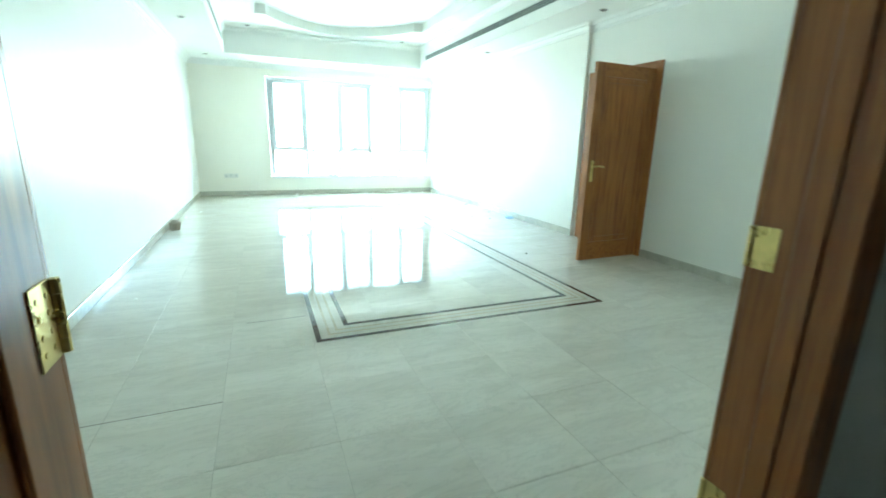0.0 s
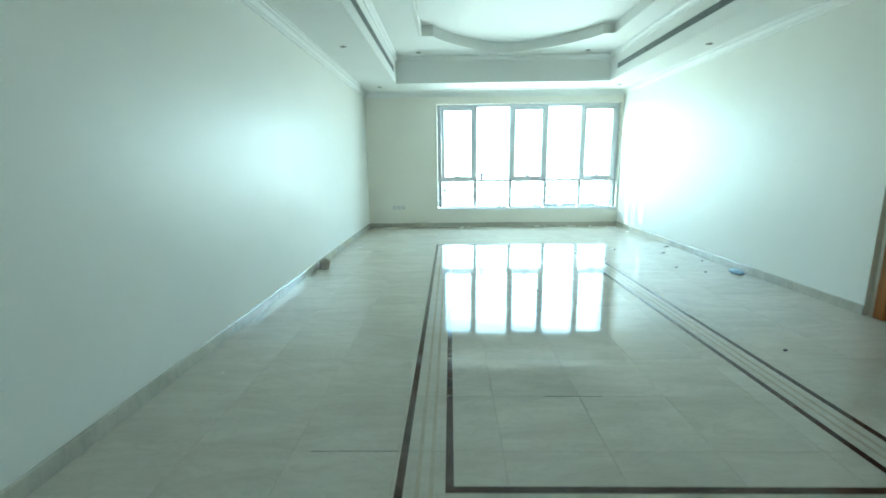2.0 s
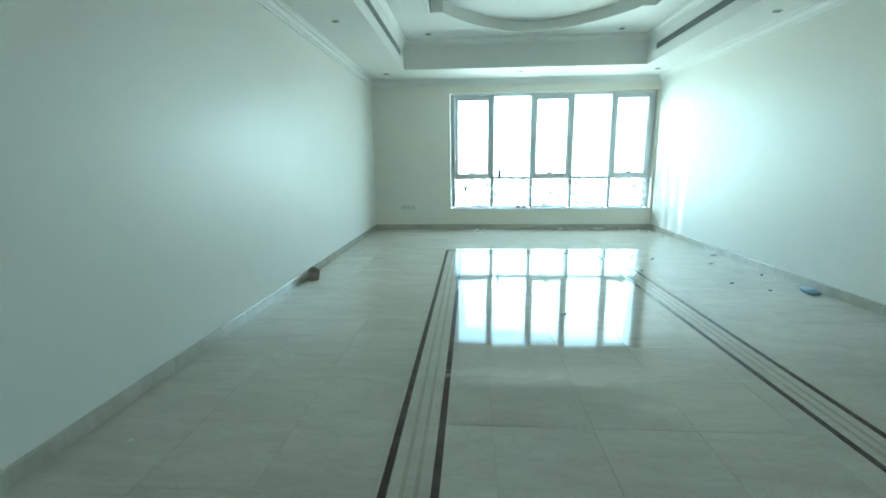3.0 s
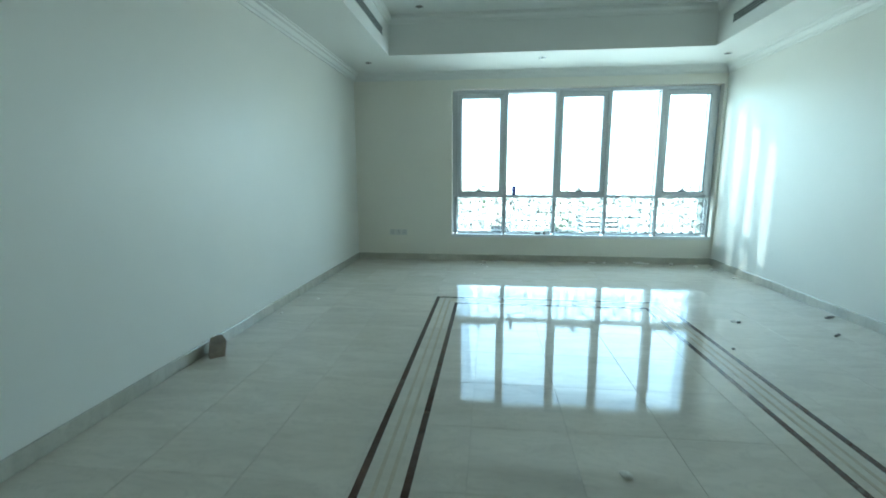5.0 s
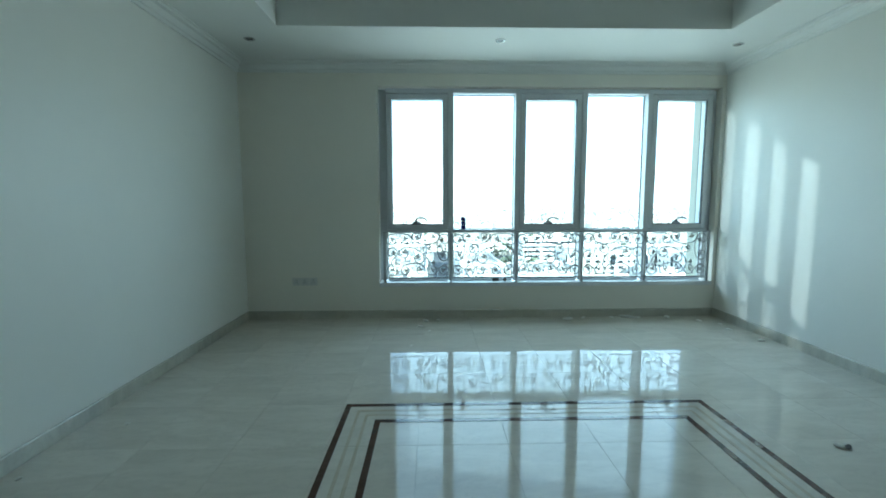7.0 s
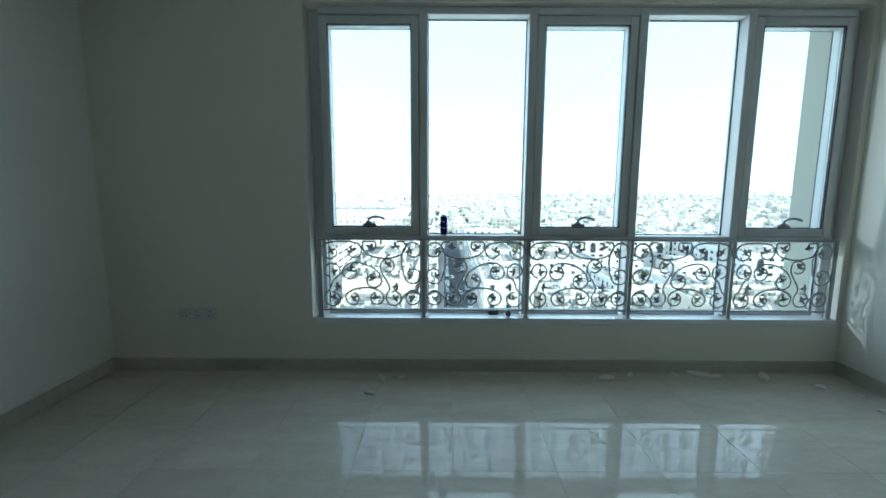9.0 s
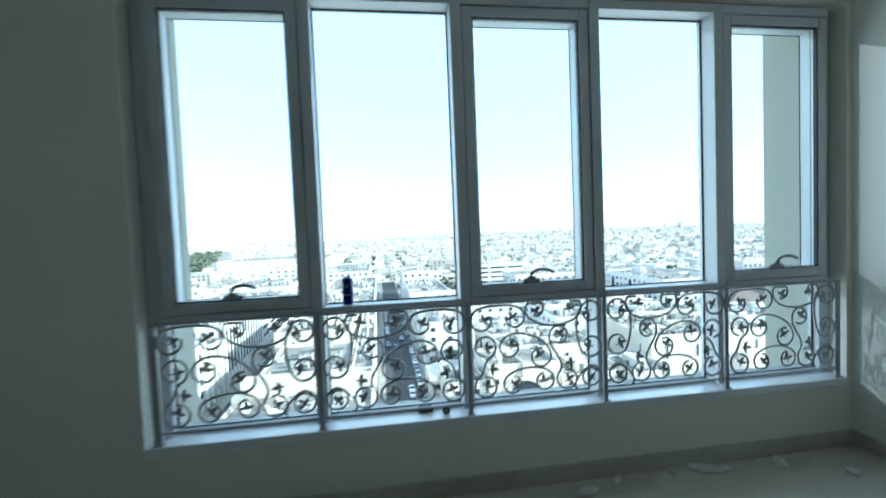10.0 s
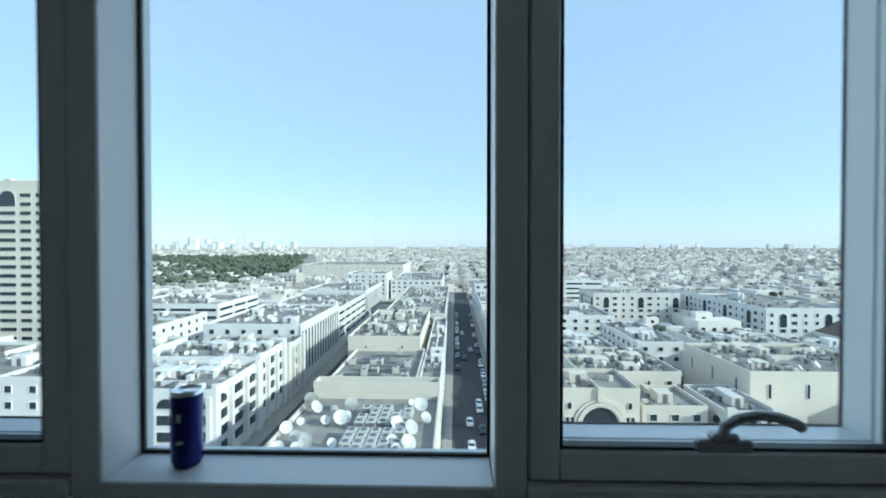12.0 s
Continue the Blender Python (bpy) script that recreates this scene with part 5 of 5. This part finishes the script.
me = bpy.data.meshes.new("far_houses")
me.from_pydata(verts, [], faces)
me.materials.append(M_CITY)
tagged(new("far_houses", me), "endless low white and sand-coloured houses out to the horizon", "houses", kind="stuff")

# dark openings on the nearer of the far houses, a little proud of their fronts
verts_h, faces_h = verts, faces
verts, faces = [], []
for n in range(0, len(verts_h), 8):
    a, b = Vector(verts_h[n]), Vector(verts_h[n + 1])
    h = verts_h[n + 4][2] - a.z
    if a.y > 1000 or h < 4:
        continue
    d = b - a
    u = d.normalized()
    out = Vector((u.y, -u.x, 0)) * 0.06
    for k in range(int(h // 3.3)):
        m = max(1, int(d.length // 4))
        for i in range(m):
            if random.random() < 0.25:
                continue
            p = a + u * d.length * (i + 0.5) / m + out + Vector((0, 0, 1.2 + 3.3 * k))
            q = len(verts)
            for du, dz in ((-0.8, 0), (0.8, 0), (0.8, 1.5), (-0.8, 1.5)):
                verts.append(tuple(p + u * du + Vector((0, 0, dz))))
            faces.append((q, q + 1, q + 2, q + 3))
me = bpy.data.meshes.new("far_windows")
me.from_pydata(verts, [], faces)
me.materials.append(M_PANE)
tagged(new("far_windows", me), "small dark windows of the distant houses", "windows", kind="stuff")

verts, faces = [], []
for i in range(70):
    y = random.uniform(2800, 3500)
    x = -y * random.uniform(0.36, 1.0)
    h = random.uniform(24, 58) * (1.8 if random.random() < 0.14 else 1)
    w = random.uniform(12, 26)
    block(x, y, w, w, h, random.uniform(-0.3, 0.3))
    if h > 110:
        block(x, y, w * 0.4, w * 0.4, h + 18, 0)
for i in range(24):
    y = random.uniform(3000, 4200)
    block(y * random.uniform(-0.2, 0.9), y, random.uniform(14, 30), 12, random.uniform(26, 42), 0)
me = bpy.data.meshes.new("far_towers")
me.from_pydata(verts, [], faces)
me.materials.append(M_SKYLINE)
tagged(new("far_towers", me), "cluster of distant towers on the skyline, paled for haze", "towers", kind="stuff")


def clump_mesh(count, place, seed, size):
    """Crowns of many small leafy tufts with ragged outlines."""
    rnd = random.Random(seed)
    ico = bmesh.new()
    bmesh.ops.create_icosphere(ico, subdivisions=1, radius=1)
    base = [v.co.copy() for v in ico.verts]
    tri = [[v.index for v in f.verts] for f in ico.faces]
    ico.free()
    vs, fs = [], []
    for i in range(count):
        x, y = place(rnd)
        r = size * rnd.uniform(0.7, 1.5)
        for k in range(rnd.choice((4, 5, 6))):
            ox, oy, oz = rnd.gauss(0, 0.55) * r, rnd.gauss(0, 0.55) * r, rnd.uniform(0.4, 1.35) * r
            s = r * rnd.uniform(0.35, 0.7)
            n = len(vs)
            for p in base:
                q = s * rnd.uniform(0.72, 1.28)
                vs.append((x + ox + p.x * q, y + oy + p.y * q, GZ + max(0, oz + p.z * q * 0.8)))
            fs.extend([[n + j for j in t] for t in tri])
    me = bpy.data.meshes.new("woods")
    me.from_pydata(vs, [], fs)
    me.materials.append(M_TREE)
    return me


def in_park(r):
    while True:
        y = r.uniform(430, 1400)
        x = -r.uniform(0.30, 1.1) * y - 45
        if x > -1100 and abs(x + 195 + (y - 330) * 0.0918) > 27:
            return x, y


def in_town(r):
    while True:
        y = 150 + 2700 * r.random() ** 1.7
        x = r.uniform(-0.2, 1.15) * y
        clear = not any(a - 3 < x < b + 3 and p - 3 < y < q + 3 for a, b, p, q in RECTS)
        if clear and not -3 < x < 17 and not abs(x + 37) < 9 and abs(y - 349) > 10:
            return x, y


tagged(new("park_trees", clump_mesh(1500, in_park, 3, 5.5)), "park woodland beyond the highway in green paled for haze", "trees", kind="stuff")
tagged(new("street_trees", clump_mesh(1900, in_town, 5, 3.4)), "scattered dark street trees between the far houses", "trees", kind="stuff")

# ---------------- floor: slab, marble tiles, inlaid border ----------------
floor = tagged(part("floor", boxed(XL - 0.1, XN + 0.05, YS, YB + 0.05, -0.15, -0.0022), M_JOINT), "polished cream marble tile floor with a dark inlaid border", "floor", kind="structure")
PX, PY, OX, OY = 0.48, 0.482, 0.53, 3.02
TILE = {}


def tile(x0, x1, y0, y1, z0, z1, mat, name):
    key = (round(x1 - x0, 3), round(y1 - y0, 3), name)
    if key not in TILE:
        bm = bmesh.new()
        a, b = (x1 - x0) / 2, (y1 - y0) / 2
        box(bm, -a, a, -b, b, z0, z1)
        es = [e for e in bm.edges if all(v.co.z > z1 - 1e-5 for v in e.verts)]
        bmesh.ops.bevel(bm, geom=es, offset=0.0004, segments=1, affect="EDGES")
        TILE[key] = mesh_of(name, bm, mat)
    ob = part(name, TILE[key], None, floor)
    ob.location = ((x0 + x1) / 2, (y0 + y1) / 2, 0)


def cuts(lo, hi, start, pitch):
    k = math.floor((lo - start) / pitch)
    out = [lo]
    while start + (k + 1) * pitch < hi - 0.02:
        k += 1
        if start + k * pitch > lo + 0.02:
            out.append(start + k * pitch)
    return out + [hi]


gx, gy = cuts(XL + 0.002, XN - 0.002, OX, PX), cuts(YS + 0.002, YB - 0.002, OY, PY)
G = 0.0008
for x0, x1 in zip(gx, gx[1:]):
    for y0, y1 in zip(gy, gy[1:]):
        tile(x0 + G, x1 - G, y0 + G, y1 - G, -0.002, 0.0, M_MARBLE, "tile")
# joints whose filler has darkened and partly fallen out
for x0, x1, y in ((0.13, 0.535, OY + 3 * PY), (-0.80, 0.05, OY + PY), (1.3, 1.62, OY + 4 * PY)):
    tile(x0, x1, y - 0.0022, y + 0.0022, -0.0015, 0.0004, M_DKSCRAP, "open_joint")
IX0, IX1, IY0, IY1 = 0.547, 2.822, 4.005, 9.768
for d, w, mat, nm in ((0.0, 0.034, M_DARK, "dark_inlay"), (0.082, 0.018, M_TAN, "tan_inlay"), (0.138, 0.018, M_TAN, "tan_inlay"), (0.204, 0.034, M_DARK, "dark_inlay")):
    x0, x1, y0, y1 = IX0 + d, IX1 - d, IY0 + d, IY1 - d
    for a in ((x0, x1, y0, y0 + w), (x0, x1, y1 - w, y1), (x0, x0 + w, y0 + w, y1 - w), (x1 - w, x1, y0 + w, y1 - w)):
        tile(a[0], a[1], a[2], a[3], 0.0001, 0.0022, mat, nm)
